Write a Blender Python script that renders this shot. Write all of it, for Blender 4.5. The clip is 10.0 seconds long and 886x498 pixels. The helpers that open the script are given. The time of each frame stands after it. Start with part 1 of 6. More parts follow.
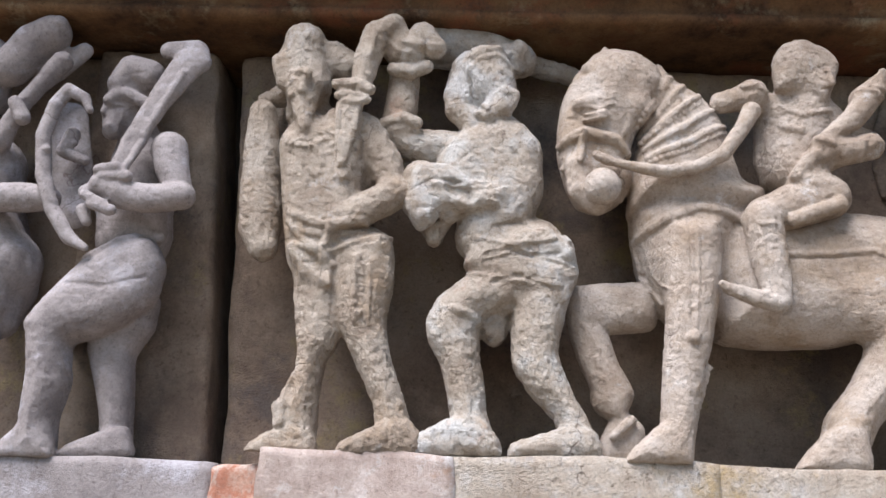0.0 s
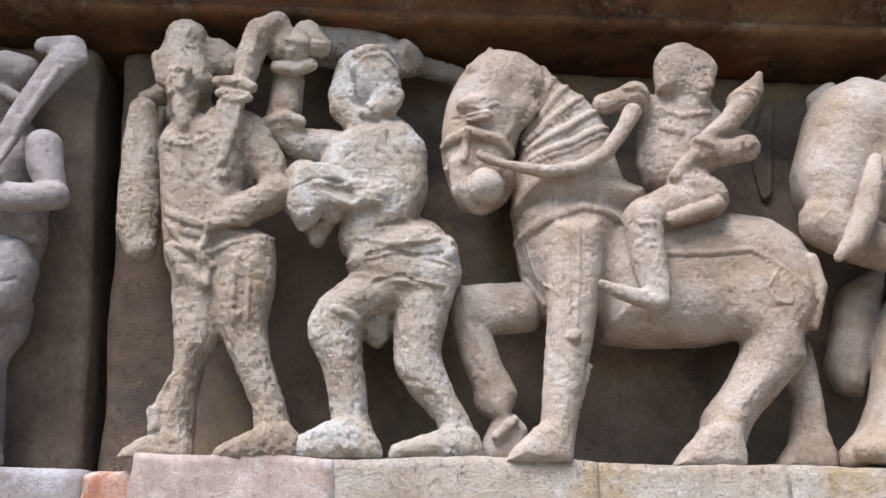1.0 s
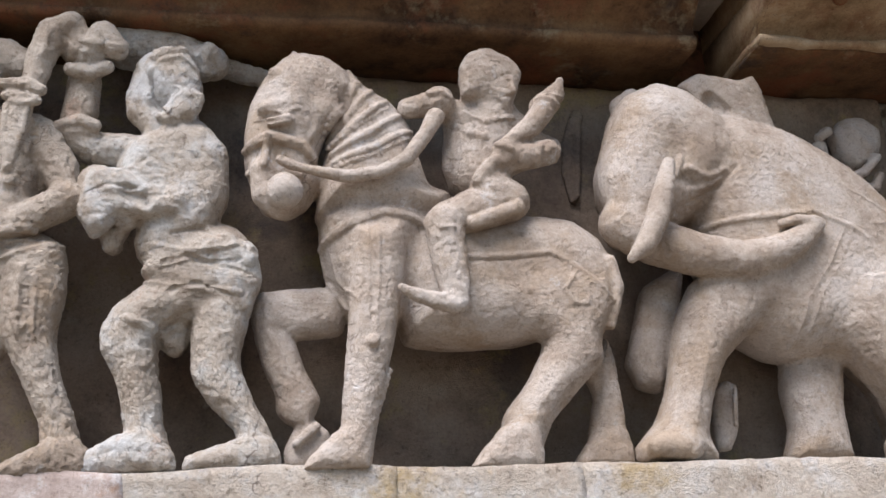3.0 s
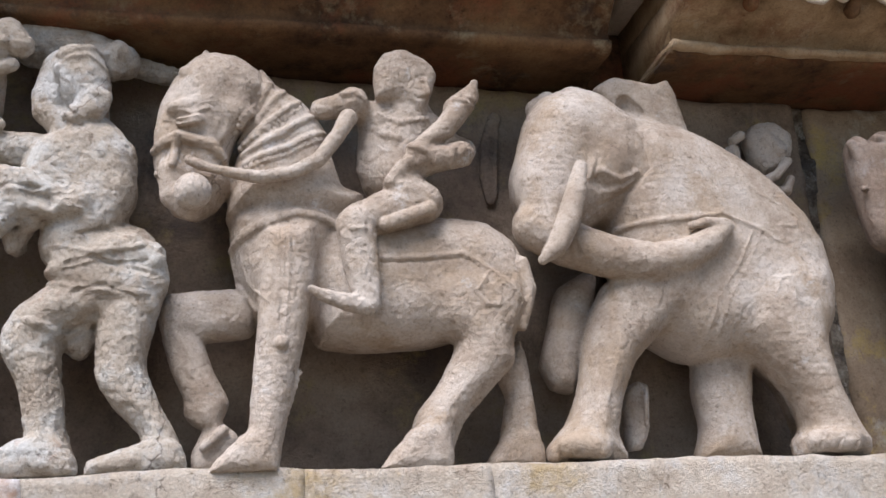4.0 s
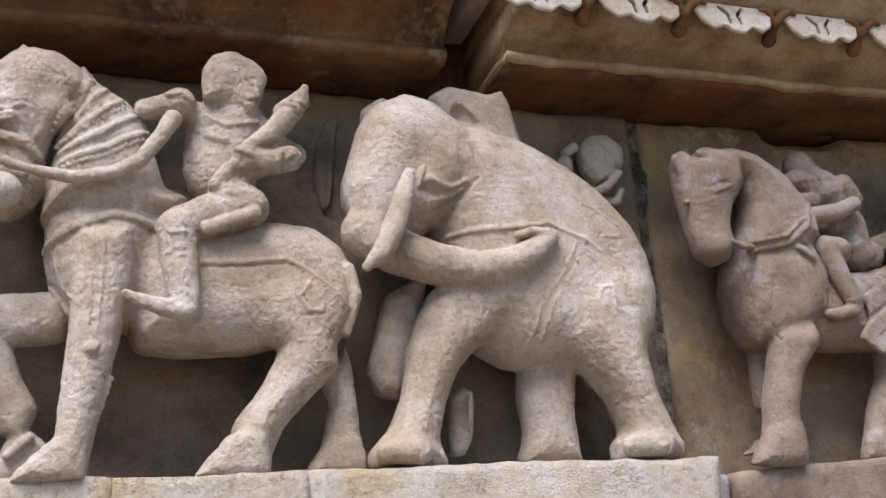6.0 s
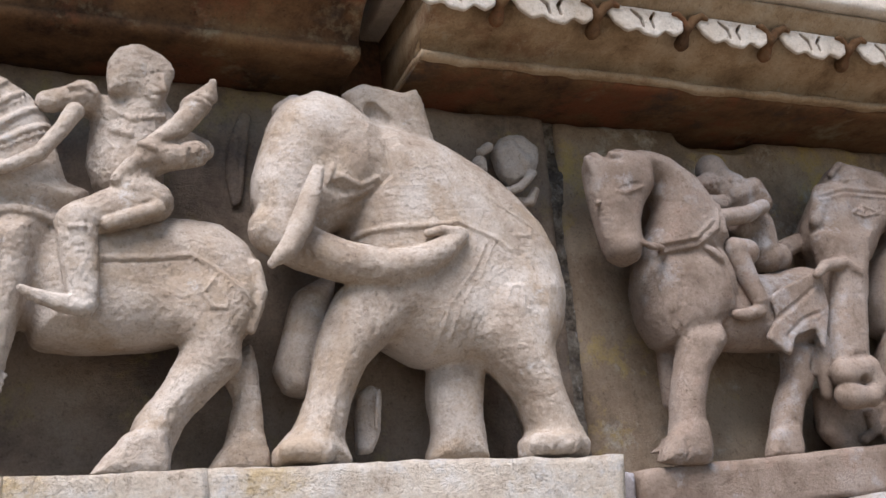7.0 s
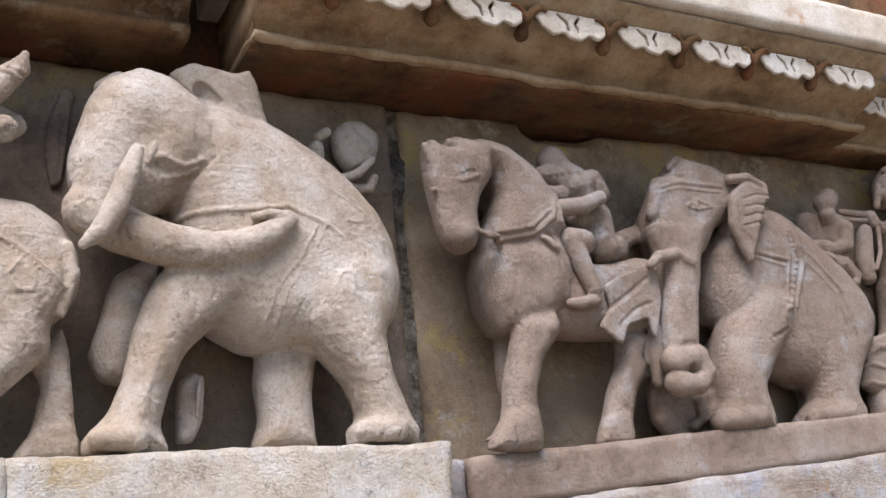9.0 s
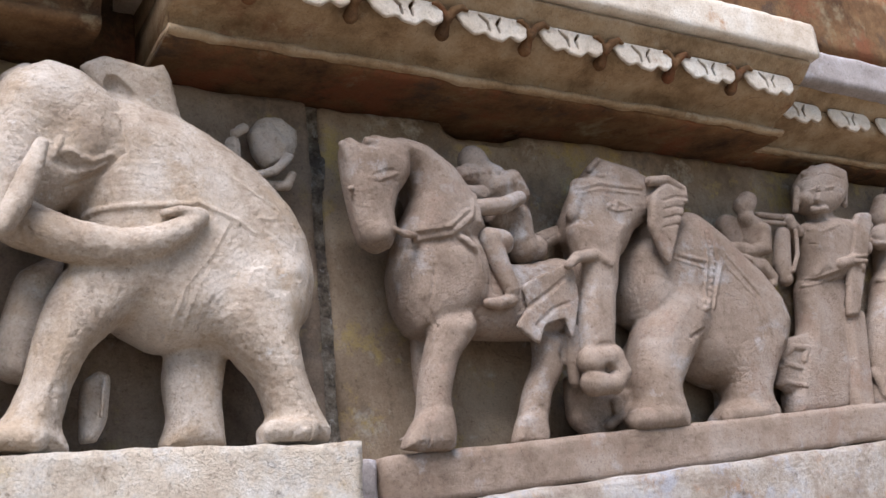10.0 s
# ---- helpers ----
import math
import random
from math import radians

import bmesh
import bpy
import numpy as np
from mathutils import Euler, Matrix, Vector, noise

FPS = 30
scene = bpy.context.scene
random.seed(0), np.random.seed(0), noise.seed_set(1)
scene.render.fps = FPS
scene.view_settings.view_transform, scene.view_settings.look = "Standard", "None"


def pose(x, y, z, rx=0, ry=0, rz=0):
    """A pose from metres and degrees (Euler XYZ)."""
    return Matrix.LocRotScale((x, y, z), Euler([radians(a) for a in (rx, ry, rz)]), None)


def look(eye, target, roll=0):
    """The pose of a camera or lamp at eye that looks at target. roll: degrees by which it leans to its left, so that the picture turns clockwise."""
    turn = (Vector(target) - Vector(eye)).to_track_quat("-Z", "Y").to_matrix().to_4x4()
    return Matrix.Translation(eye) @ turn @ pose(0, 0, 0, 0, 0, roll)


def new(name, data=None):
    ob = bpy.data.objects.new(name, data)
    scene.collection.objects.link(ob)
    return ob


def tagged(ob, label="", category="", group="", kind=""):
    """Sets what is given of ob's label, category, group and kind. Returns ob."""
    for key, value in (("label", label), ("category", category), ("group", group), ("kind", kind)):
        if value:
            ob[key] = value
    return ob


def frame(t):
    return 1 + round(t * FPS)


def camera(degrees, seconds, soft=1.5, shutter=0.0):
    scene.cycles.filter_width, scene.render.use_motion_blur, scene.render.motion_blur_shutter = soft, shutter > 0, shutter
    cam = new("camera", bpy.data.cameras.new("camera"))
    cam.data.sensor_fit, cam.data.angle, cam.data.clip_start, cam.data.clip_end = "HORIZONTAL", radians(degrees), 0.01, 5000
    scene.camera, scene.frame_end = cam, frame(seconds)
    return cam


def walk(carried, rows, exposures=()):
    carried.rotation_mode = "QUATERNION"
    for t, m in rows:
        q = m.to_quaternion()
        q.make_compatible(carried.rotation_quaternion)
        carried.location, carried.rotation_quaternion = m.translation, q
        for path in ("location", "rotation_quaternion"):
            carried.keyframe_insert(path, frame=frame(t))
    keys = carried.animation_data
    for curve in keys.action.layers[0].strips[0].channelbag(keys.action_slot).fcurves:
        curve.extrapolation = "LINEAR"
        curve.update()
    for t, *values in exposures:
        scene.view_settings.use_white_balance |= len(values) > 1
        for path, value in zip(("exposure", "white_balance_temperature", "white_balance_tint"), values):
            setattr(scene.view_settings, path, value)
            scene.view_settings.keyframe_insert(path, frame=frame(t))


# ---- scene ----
cam = camera(47.5, 10.0, soft=1.5)
METRES, EYE, TILT, LEAN, TURN = 0.48, 1.5, 17.0, -2.1, 1.4
ROWS = [
    (0.0, 0.0, 0.0, 0.0, 0.0, 0.0, -0.0),
    (0.5, 0.0576, 0.0093, -0.0027, -2.09, 0.02, 0.01),
    (1.0, 0.111, 0.016, -0.0091, -4.27, 0.2, 0.18),
    (1.5, 0.1601, 0.0194, -0.0166, -6.35, 0.44, 0.36),
    (2.0, 0.2147, 0.0168, -0.0104, -8.06, 0.36, 0.46),
    (2.5, 0.2714, 0.0087, -0.011, -9.49, 0.39, 0.73),
    (4.0, 0.4225, -0.0176, -0.02, -13.78, 0.61, 0.88),
    (4.5, 0.4666, -0.0301, -0.0116, -15.32, 0.53, 0.65),
    (5.0, 0.5065, -0.0438, -0.005, -16.91, 0.52, 0.37),
    (5.5, 0.5416, -0.0555, -0.006, -18.56, 0.61, 0.23),
    (7.0, 0.688, -0.1126, -0.0061, -23.12, 0.53, -0.57),
    (7.5, 0.7329, -0.1238, -0.0229, -24.77, 0.69, -0.6),
    (8.0, 0.7792, -0.1359, -0.0281, -26.33, 0.6, -0.82),
    (8.5, 0.8202, -0.1442, -0.0367, -27.86, 0.57, -0.99),
    (9.0, 0.8609, -0.1552, -0.0479, -29.42, 0.66, -1.14),
    (9.5, 0.9042, -0.1747, -0.0429, -30.93, 0.57, -1.36),
    (10.0, 0.9501, -0.2026, -0.0282, -32.38, 0.39, -1.79),
]
walk(cam, [(t, pose(0, 0, EYE, TILT, LEAN, TURN) @ pose(METRES * x, METRES * y, METRES * z, 90 + pitch, roll, yaw)) for t, x, y, z, yaw, pitch, roll in ROWS],
     exposures=[(0.0, 1.12), (2.5, 1.0), (5.0, 1.0), (7.5, 1.1), (10.0, 1.2)])

# ---- light ----
world = bpy.data.worlds.new("sky")
scene.world = world
world.use_nodes = True
wn = world.node_tree
sky = wn.nodes.new("ShaderNodeTexSky")
sky.sky_type, sky.sun_disc = "NISHITA", False
sky.sun_elevation, sky.sun_rotation = radians(59), radians(217)
wn.links.new(sky.outputs[0], wn.nodes["Background"].inputs[0])
wn.nodes["Background"].inputs[1].default_value = 0.083
sun_data = bpy.data.lights.new("sun", "SUN")
sun_data.energy, sun_data.angle, sun_data.color = 3.5, radians(38), (0.99, 0.968, 1.03)
sun = new("sun", sun_data)
sun.matrix_world = look((-1.2, -1.1, 6.9), (0.6, 1.3, 1.9))


# ---- materials ----
def stone(name, base, dark, light=None, grain=1.0, rough=0.92, bump=0.42, blotch=6.0, patches=()):
    """Weathered sandstone: broad stains, fine grain, pits and hairline cracks. patches: (colour, scale, threshold, offset)."""
    m = bpy.data.materials.new(name)
    m.use_nodes = True
    nt = m.node_tree
    bsdf = nt.nodes["Principled BSDF"]
    bsdf.inputs["Roughness"].default_value = rough
    bsdf.inputs["Specular IOR Level"].default_value = 0.15
    co = nt.nodes.new("ShaderNodeNewGeometry")

    def tex(scale, detail, roughness=0.6, offset=0.0):
        n = nt.nodes.new("ShaderNodeTexNoise")
        n.inputs["Scale"].default_value, n.inputs["Detail"].default_value = scale, detail
        n.inputs["Roughness"].default_value = roughness
        src = co.outputs["Position"]
        if offset:
            add = nt.nodes.new("ShaderNodeVectorMath")
            add.inputs[1].default_value = (offset, offset * 0.7, offset * 1.3)
            nt.links.new(src, add.inputs[0])
            src = add.outputs[0]
        nt.links.new(src, n.inputs["Vector"])
        return n.outputs[0]

    def ramp(src, stops):
        r = nt.nodes.new("ShaderNodeValToRGB")
        while len(r.color_ramp.elements) < len(stops):
            r.color_ramp.elements.new(0.5)
        for e, (p, c) in zip(r.color_ramp.elements, stops):
            e.position, e.color = p, (*c, 1)
        nt.links.new(src, r.inputs[0])
        return r.outputs[0]

    def grey(v):
        return (v, v, v)

    def mixed(kind, fac, a, b):
        x = nt.nodes.new("ShaderNodeMix")
        x.data_type, x.blend_type = "RGBA", kind
        for sock, val in ((x.inputs[0], fac), (x.inputs[6], a), (x.inputs[7], b)):
            if isinstance(val, (int, float)):
                sock.default_value = val
            elif isinstance(val, tuple):
                sock.default_value = (*val, 1)
            else:
                nt.links.new(val, sock)
        return x.outputs[2]

    light = light or tuple(min(1, c * 1.25) for c in base)
    col = ramp(tex(blotch, 9, 0.72), [(0.37, dark), (0.5, base), (0.63, light)])
    for colour, scale, edge, offset in patches:
        mask = ramp(tex(scale, 8, 0.72, offset), [(edge - 0.06, grey(0)), (edge + 0.05, grey(0.85))])
        col = mixed("MIX", mask, col, colour)
    fine = ramp(tex(260 / grain, 4, 0.7), [(0.28, grey(0.62)), (0.5, grey(1)), (0.74, grey(1.25))])
    col = mixed("MULTIPLY", 0.5, col, fine)
    pits = ramp(tex(120 / grain, 6, 0.82, 3.1), [(0.33, (0.36, 0.32, 0.29)), (0.44, grey(1))])
    col = mixed("MULTIPLY", 0.6, col, pits)
    crack = nt.nodes.new("ShaderNodeTexVoronoi")
    crack.feature = "DISTANCE_TO_EDGE"
    crack.inputs["Scale"].default_value = 7 / grain
    warp = nt.nodes.new("ShaderNodeVectorMath")
    wn_ = nt.nodes.new("ShaderNodeTexNoise")
    wn_.inputs["Scale"].default_value, wn_.inputs["Detail"].default_value = 14 / grain, 6
    nt.links.new(co.outputs["Position"], wn_.inputs["Vector"])
    warp.operation = "MULTIPLY_ADD"
    warp.inputs[1].default_value = (0.12, 0.12, 0.12)
    nt.links.new(wn_.outputs["Color"], warp.inputs[0])
    nt.links.new(co.outputs["Position"], warp.inputs[2])
    nt.links.new(warp.outputs[0], crack.inputs["Vector"])
    line = ramp(crack.outputs["Distance"], [(0.002, grey(1)), (0.008, grey(0))])
    where = ramp(tex(5.5, 3, 0.5, 8.3), [(0.62, grey(0)), (0.66, grey(1))])
    line = mixed("MULTIPLY", 1.0, line, where)
    col = mixed("MIX", mixed("MULTIPLY", 1.0, line, grey(0.55)), col, (0.08, 0.04, 0.035))
    nt.links.new(col, bsdf.inputs["Base Color"])

    def total(*parts):
        out = None
        for src, gain in parts:
            mul = nt.nodes.new("ShaderNodeMath")
            mul.operation = "MULTIPLY_ADD"
            mul.inputs[1].default_value = gain
            mul.inputs[2].default_value = 0
            nt.links.new(src, mul.inputs[0])
            if out is not None:
                nt.links.new(out, mul.inputs[2])
            out = mul.outputs[0]
        return out

    b = nt.nodes.new("ShaderNodeBump")
    b.inputs["Strength"].default_value, b.inputs["Distance"].default_value = bump, 0.009
    nt.links.new(total((tex(60 / grain, 8, 0.75), 0.8), (tex(150 / grain, 6, 0.8, 1.7), 1.1), (tex(330 / grain, 4, 0.8), 0.8), (pits, 0.8), (line, -0.5)), b.inputs["Height"])
    nt.links.new(b.outputs[0], bsdf.inputs["Normal"])
    return m


WHITE, RUST, SOOT, LICHEN = (0.60, 0.58, 0.56), (0.40, 0.22, 0.12), (0.13, 0.11, 0.10), (0.36, 0.29, 0.15)
PALE = stone("pale_sandstone", (0.47, 0.39, 0.32), (0.33, 0.255, 0.195), (0.55, 0.485, 0.425), bump=0.62, blotch=8, patches=[((0.40, 0.305, 0.22), 7, 0.585, 2.0), (WHITE, 16, 0.67, 5.0), ((0.20, 0.16, 0.13), 55, 0.69, 3.0)])
WEATHERED = stone("weathered_sandstone", (0.49, 0.42, 0.345), (0.37, 0.30, 0.235), (0.60, 0.58, 0.54), bump=0.7, blotch=10,
                  patches=[((0.60, 0.59, 0.57), 8, 0.585, 1.3), ((0.45, 0.30, 0.22), 11, 0.64, 4.0), (SOOT, 30, 0.69, 6.0)])
WORN = stone("worn_buff_sandstone", (0.46, 0.385, 0.31), (0.33, 0.26, 0.20), (0.54, 0.475, 0.40), bump=0.7, blotch=9, patches=[((0.40, 0.30, 0.21), 11, 0.60, 4.0), (SOOT, 30, 0.69, 6.0), (WHITE, 12, 0.68, 1.3)])
GREY = stone("grey_sandstone", (0.295, 0.262, 0.252), (0.20, 0.175, 0.17), (0.375, 0.34, 0.335), patches=[((0.42, 0.40, 0.42), 9, 0.60, 2.5), (SOOT, 22, 0.68, 7.0)])
# Pinkish stone; base also darkened to stand in for shade on the right-hand carvings.
PINK = stone("pinkish_sandstone", (0.278, 0.212, 0.168), (0.185, 0.135, 0.102), (0.335, 0.275, 0.235), bump=0.55, patches=[((0.37, 0.345, 0.335), 8, 0.63, 3.5), ((0.26, 0.182, 0.14), 8, 0.60, 1.1)])
LEDGE_PINK = stone("pink_ledge_stone", (0.44, 0.36, 0.315), (0.31, 0.24, 0.205), (0.54, 0.48, 0.45), patches=[(WHITE, 14, 0.62, 2.2), (RUST, 8, 0.66, 6.1), (SOOT, 30, 0.70, 1.0)], blotch=9)
LEDGE = stone("buff_ledge_stone", (0.61, 0.525, 0.43), (0.48, 0.385, 0.30), (0.68, 0.64, 0.59), patches=[(WHITE, 18, 0.60, 3.3), ((0.50, 0.37, 0.20), 7, 0.60, 5.5), (SOOT, 45, 0.69, 1.0)], blotch=10, bump=0.8)
BACK = stone("stained_sandstone", (0.29, 0.222, 0.168), (0.175, 0.13, 0.10), (0.37, 0.30, 0.238), blotch=5, bump=0.7, patches=[(SOOT, 5, 0.62, 4.4), (LICHEN, 9, 0.62, 2.7), ((0.38, 0.33, 0.27), 13, 0.66, 7.7)])
OCHRE = stone("ochre_sandstone", (0.27, 0.20, 0.14), (0.17, 0.122, 0.082), (0.35, 0.275, 0.20), blotch=6, bump=0.6, patches=[((0.42, 0.31, 0.12), 9, 0.60, 2.7), ((0.46, 0.42, 0.35), 12, 0.62, 7.7), (SOOT, 6, 0.66, 4.4)])
# Brown stone, its base deepened to carry the shade under the cornice.
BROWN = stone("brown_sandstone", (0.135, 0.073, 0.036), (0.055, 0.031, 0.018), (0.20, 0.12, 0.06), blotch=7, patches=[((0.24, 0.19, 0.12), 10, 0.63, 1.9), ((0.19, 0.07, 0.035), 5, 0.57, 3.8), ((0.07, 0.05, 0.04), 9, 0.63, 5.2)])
TAN = stone("tan_sandstone", (0.33, 0.232, 0.14), (0.20, 0.132, 0.074), (0.42, 0.325, 0.22), blotch=8, patches=[((0.20, 0.10, 0.055), 6, 0.62, 3.8), ((0.40, 0.34, 0.25), 14, 0.66, 2.0)])
LEDGE_LOW = stone("streaked_ledge_stone", (0.47, 0.40, 0.34), (0.33, 0.26, 0.21), (0.58, 0.55, 0.53), blotch=9, bump=0.8, patches=[(RUST, 10, 0.63, 2.2), ((0.45, 0.45, 0.50), 13, 0.60, 4.0), (SOOT, 26, 0.66, 1.0)])
CREAM = stone("cream_sandstone", (0.58, 0.51, 0.43), (0.46, 0.38, 0.30), (0.66, 0.62, 0.56), patches=[(RUST, 9, 0.68, 2.2)])
MORTAR = stone("crumbled_mortar", (0.25, 0.21, 0.168), (0.085, 0.07, 0.056), (0.42, 0.38, 0.32), blotch=38, bump=1.0, patches=[(WHITE, 60, 0.62, 2.0), (SOOT, 24, 0.58, 5.0)])
# Near-black so that the gaps between slabs read as deep shade.
JOINT_SHADE = stone("joint_shade_backing", (0.07, 0.06, 0.05), (0.03, 0.03, 0.03))
BRICK = stone("red_brick", (0.40, 0.17, 0.11), (0.32, 0.2, 0.15), (0.5, 0.33, 0.25), blotch=25, patches=[((0.5, 0.42, 0.36), 24, 0.52, 1.0)])
GROUND = stone("sandy_ground", (0.21, 0.175, 0.135), (0.15, 0.125, 0.098), grain=6, blotch=0.6)


# ---- building helpers ----
def mesh_ob(name, bm, material, parent=None, label="", smooth=False):
    me = bpy.data.meshes.new(name)
    bm.to_mesh(me)
    bm.free()
    me.materials.append(material)
    if smooth:
        me.shade_smooth()
    ob = new(name, me)
    ob.parent = parent
    if label:
        ob["label"] = label
    return ob


# ---- carving: limbs blended into one stone surface ----
LATTICE = np.random.default_rng(7).random((48, 48, 48)).astype(np.float32)


def lattice(p):
    """Smooth random values, 0 to 1, one cell a unit."""
    i = np.floor(p).astype(int)
    f = p - i
    f = f * f * (3 - 2 * f)
    out = 0
    for dx in (0, 1):
        for dy in (0, 1):
            for dz in (0, 1):
                w = (f[:, 0] if dx else 1 - f[:, 0]) * (f[:, 1] if dy else 1 - f[:, 1]) * (f[:, 2] if dz else 1 - f[:, 2])
                out = out + w * LATTICE[(i[:, 0] + dx) % 48, (i[:, 1] + dy) % 48, (i[:, 2] + dz) % 48]
    return out


class Carving:
    def __init__(self, voxel=0.002):
        self.voxel, self.items, self.laid = voxel, [], []

    def limb(self, *pts, k=0.007, flat=1.0):
        """A chain of rounded segments (x, y, z, radius), blended in over k metres. flat: depth over width."""
        self.items.append((1, pts, k, flat))
        return self

    def cut(self, *pts, k=0.003):
        self.items.append((-1, pts, k, 1.0))
        return self

    def mass(self, *outline, front, back=1.40, round=0.03, k=0.008):
        """A swelling body: an outline (x, z) with corners eased, from front to back in depth, its front edge rounded."""
        pts = [Vector(p) for p in outline]
        for cut in (0.13, 0.22):
            pts = [p for a, b in zip(pts, pts[1:] + pts[:1]) for p in (a.lerp(b, cut), a.lerp(b, 1 - cut))]
        self.items.append((2, [tuple(p) for p in pts], k, (front, back, round)))
        return self

    def swell(self, pts, k, depths):
        """Blends a mass into the field."""
        front, back, r = depths
        v, lo, field, axes = self.voxel, self.lo, self.field, self.axes
        arr = np.array(pts)
        reach = k + 3 * v
        i0, i1 = (int(max(0, (arr[:, 0].min() - reach - lo[0]) / v)), int((arr[:, 0].max() + reach - lo[0]) / v) + 2)
        j0, j1 = (int(max(0, (front - reach - lo[1]) / v)), field.shape[1])
        m0, m1 = (int(max(0, (arr[:, 1].min() - reach - lo[2]) / v)), int((arr[:, 1].max() + reach - lo[2]) / v) + 2)
        sl = (slice(i0, i1), slice(j0, j1), slice(m0, m1))
        X, Z = axes[0][sl[0]][:, None], axes[2][sl[2]][None, :]
        near, inside = None, np.zeros((X.shape[0], Z.shape[1]), dtype=bool)
        for a, b in zip(pts, pts[1:] + pts[:1]):
            bx, bz = b[0] - a[0], b[1] - a[1]
            h = np.clip(((X - a[0]) * bx + (Z - a[1]) * bz) / (bx * bx + bz * bz + 1e-12), 0, 1)
            e = (X - a[0] - h * bx) ** 2 + (Z - a[1] - h * bz) ** 2
            near = e if near is None else np.minimum(near, e)
            if abs(bz) > 1e-9:
                inside ^= ((a[1] > Z) != (b[1] > Z)) & (X < bx * (Z - a[1]) / bz + a[0])
        flat = np.where(inside, -np.sqrt(near), np.sqrt(near))
        q0 = (flat + r)[:, None, :]
        Y = axes[1][sl[1]]
        q1 = np.maximum(front - Y, Y - min(back, front + 2.2 * r))[None, :, None] + r
        d = np.minimum(np.maximum(q0, q1), 0) + np.sqrt(np.maximum(q0, 0) ** 2 + np.maximum(q1, 0) ** 2) - r
        stem = np.maximum((flat + 0.028)[:, None, :], np.maximum(front + r - Y, Y - back)[None, :, None])
        d = np.minimum(d, stem)
        f = field[sl]
        g = np.maximum(k - np.abs(f - d), 0) / k
        field[sl] = np.minimum(f, d) - g * g * k * 0.25

    def drape(self, *pts, k=0.002, proud=0.35):
        """A raised cord (x, z, radius) that lies on the front of what is carved so far. proud < 0: a groove."""
        self.laid.append((pts, k, proud))
        return self

    def beads(self, *pts, count=8):
        """A string of beads (x, z, radius) lying on the front."""
        for i in range(count):
            s = i / (count - 1) * (len(pts) - 1)
            j = min(int(s), len(pts) - 2)
            self.laid.append(((tuple(u + (s - j) * (w - u) for u, w in zip(pts[j], pts[j + 1])),), 0.001, 0.3))
        return self

    def front(self, x, z):
        """Depth of the carved front at x, z; None where there is nothing."""
        i, j = int(round((x - self.lo[0]) / self.voxel)), int(round((z - self.lo[2]) / self.voxel))
        if not (0 <= i < self.field.shape[0] and 0 <= j < self.field.shape[2]):
            return None
        column = self.field[i, :, j]
        hit = np.flatnonzero(column < 0)
        if not len(hit):
            return None
        h = int(hit[0])
        f = 0 if h == 0 else column[h - 1] / (column[h - 1] - column[h])
        return float(self.lo[1] + self.voxel * (h - 1 + f))

    def lay(self):
        for pts, k, proud in self.laid:
            path = []
            for a, b in zip(pts, pts[1:] or pts):
                m = max(1, int(math.hypot(b[0] - a[0], b[1] - a[1]) / 0.004))
                path += [tuple(u + (w - u) * i / m for u, w in zip(a, b)) for i in range(m)]
            path.append(pts[-1])
            run = []
            for x, z, r in path:
                y = self.front(x, z)
                if y is not None and (not run or abs(y - run[-1][1]) < 0.02):
                    run.append((x, y + (r * (1 - 2 * abs(proud)) if proud > 0 else -r * 0.35), z, r))
            for i in range(1, len(run) - 1):
                run[i] = (run[i][0], (run[i - 1][1] + run[i][1] + run[i + 1][1]) / 3, *run[i][2:])
            if run:
                self.put(1 if proud > 0 else -1, run, k, 1.0)

    def surface(self):
        v = self.voxel
        ends = np.array([p for sign, pts, _, _ in self.items if sign == 1 for p in pts]
                        + [(x, deep[0] + e, z, 0.002) for sign, pts, _, deep in self.items if sign == 2 for x, z in pts for e in (0, 0.05)])
        lo = (ends[:, :3] - ends[:, 3:]).min(axis=0) - 4 * v
        hi = (ends[:, :3] + ends[:, 3:]).max(axis=0) + 4 * v
        lo[2], hi[1] = max(lo[2], 1.57), min(hi[1], 1.40)
        n = np.ceil((hi - lo) / v).astype(int) + 1
        field = np.full(n, 0.05, dtype=np.float32)
        axes = [(lo[j] + v * np.arange(n[j])).astype(np.float32) for j in range(3)]
        self.lo, self.field, self.axes = lo, field, axes
        for sign, pts, k, deep in self.items:
            if sign == 2:
                self.swell(pts, k, deep)
            else:
                self.put(sign, pts, k, deep)
        self.lay()
        xs, zs = axes[0][:, None, None], axes[2][None, None, :]
        floor = np.where(xs < -0.31, 1.598, np.where(xs < 1.1, 1.613, 1.590 + 0.049 * (xs - 1.13)))
        np.maximum(field, floor - zs, out=field)
        field[:, -1, :] = 0.05
        return field, lo

    def put(self, sign, pts, k, flat):
        v, lo, field, axes = self.voxel, self.lo, self.field, self.axes
        n = field.shape
        arr = np.array(pts)
        r = arr[:, 3].max() + k + 2 * v
        sl = []
        for j in range(3):
            i0 = int(max(0, math.floor((arr[:, j].min() - r - lo[j]) / v)))
            i1 = int(min(n[j], math.ceil((arr[:, j].max() + r - lo[j]) / v) + 1))
            sl.append(slice(i0, max(i0, i1)))
        sl = tuple(sl)
        X, Y, Z = axes[0][sl[0]][:, None, None], axes[1][sl[1]][None, :, None], axes[2][sl[2]][None, None, :]
        d = None
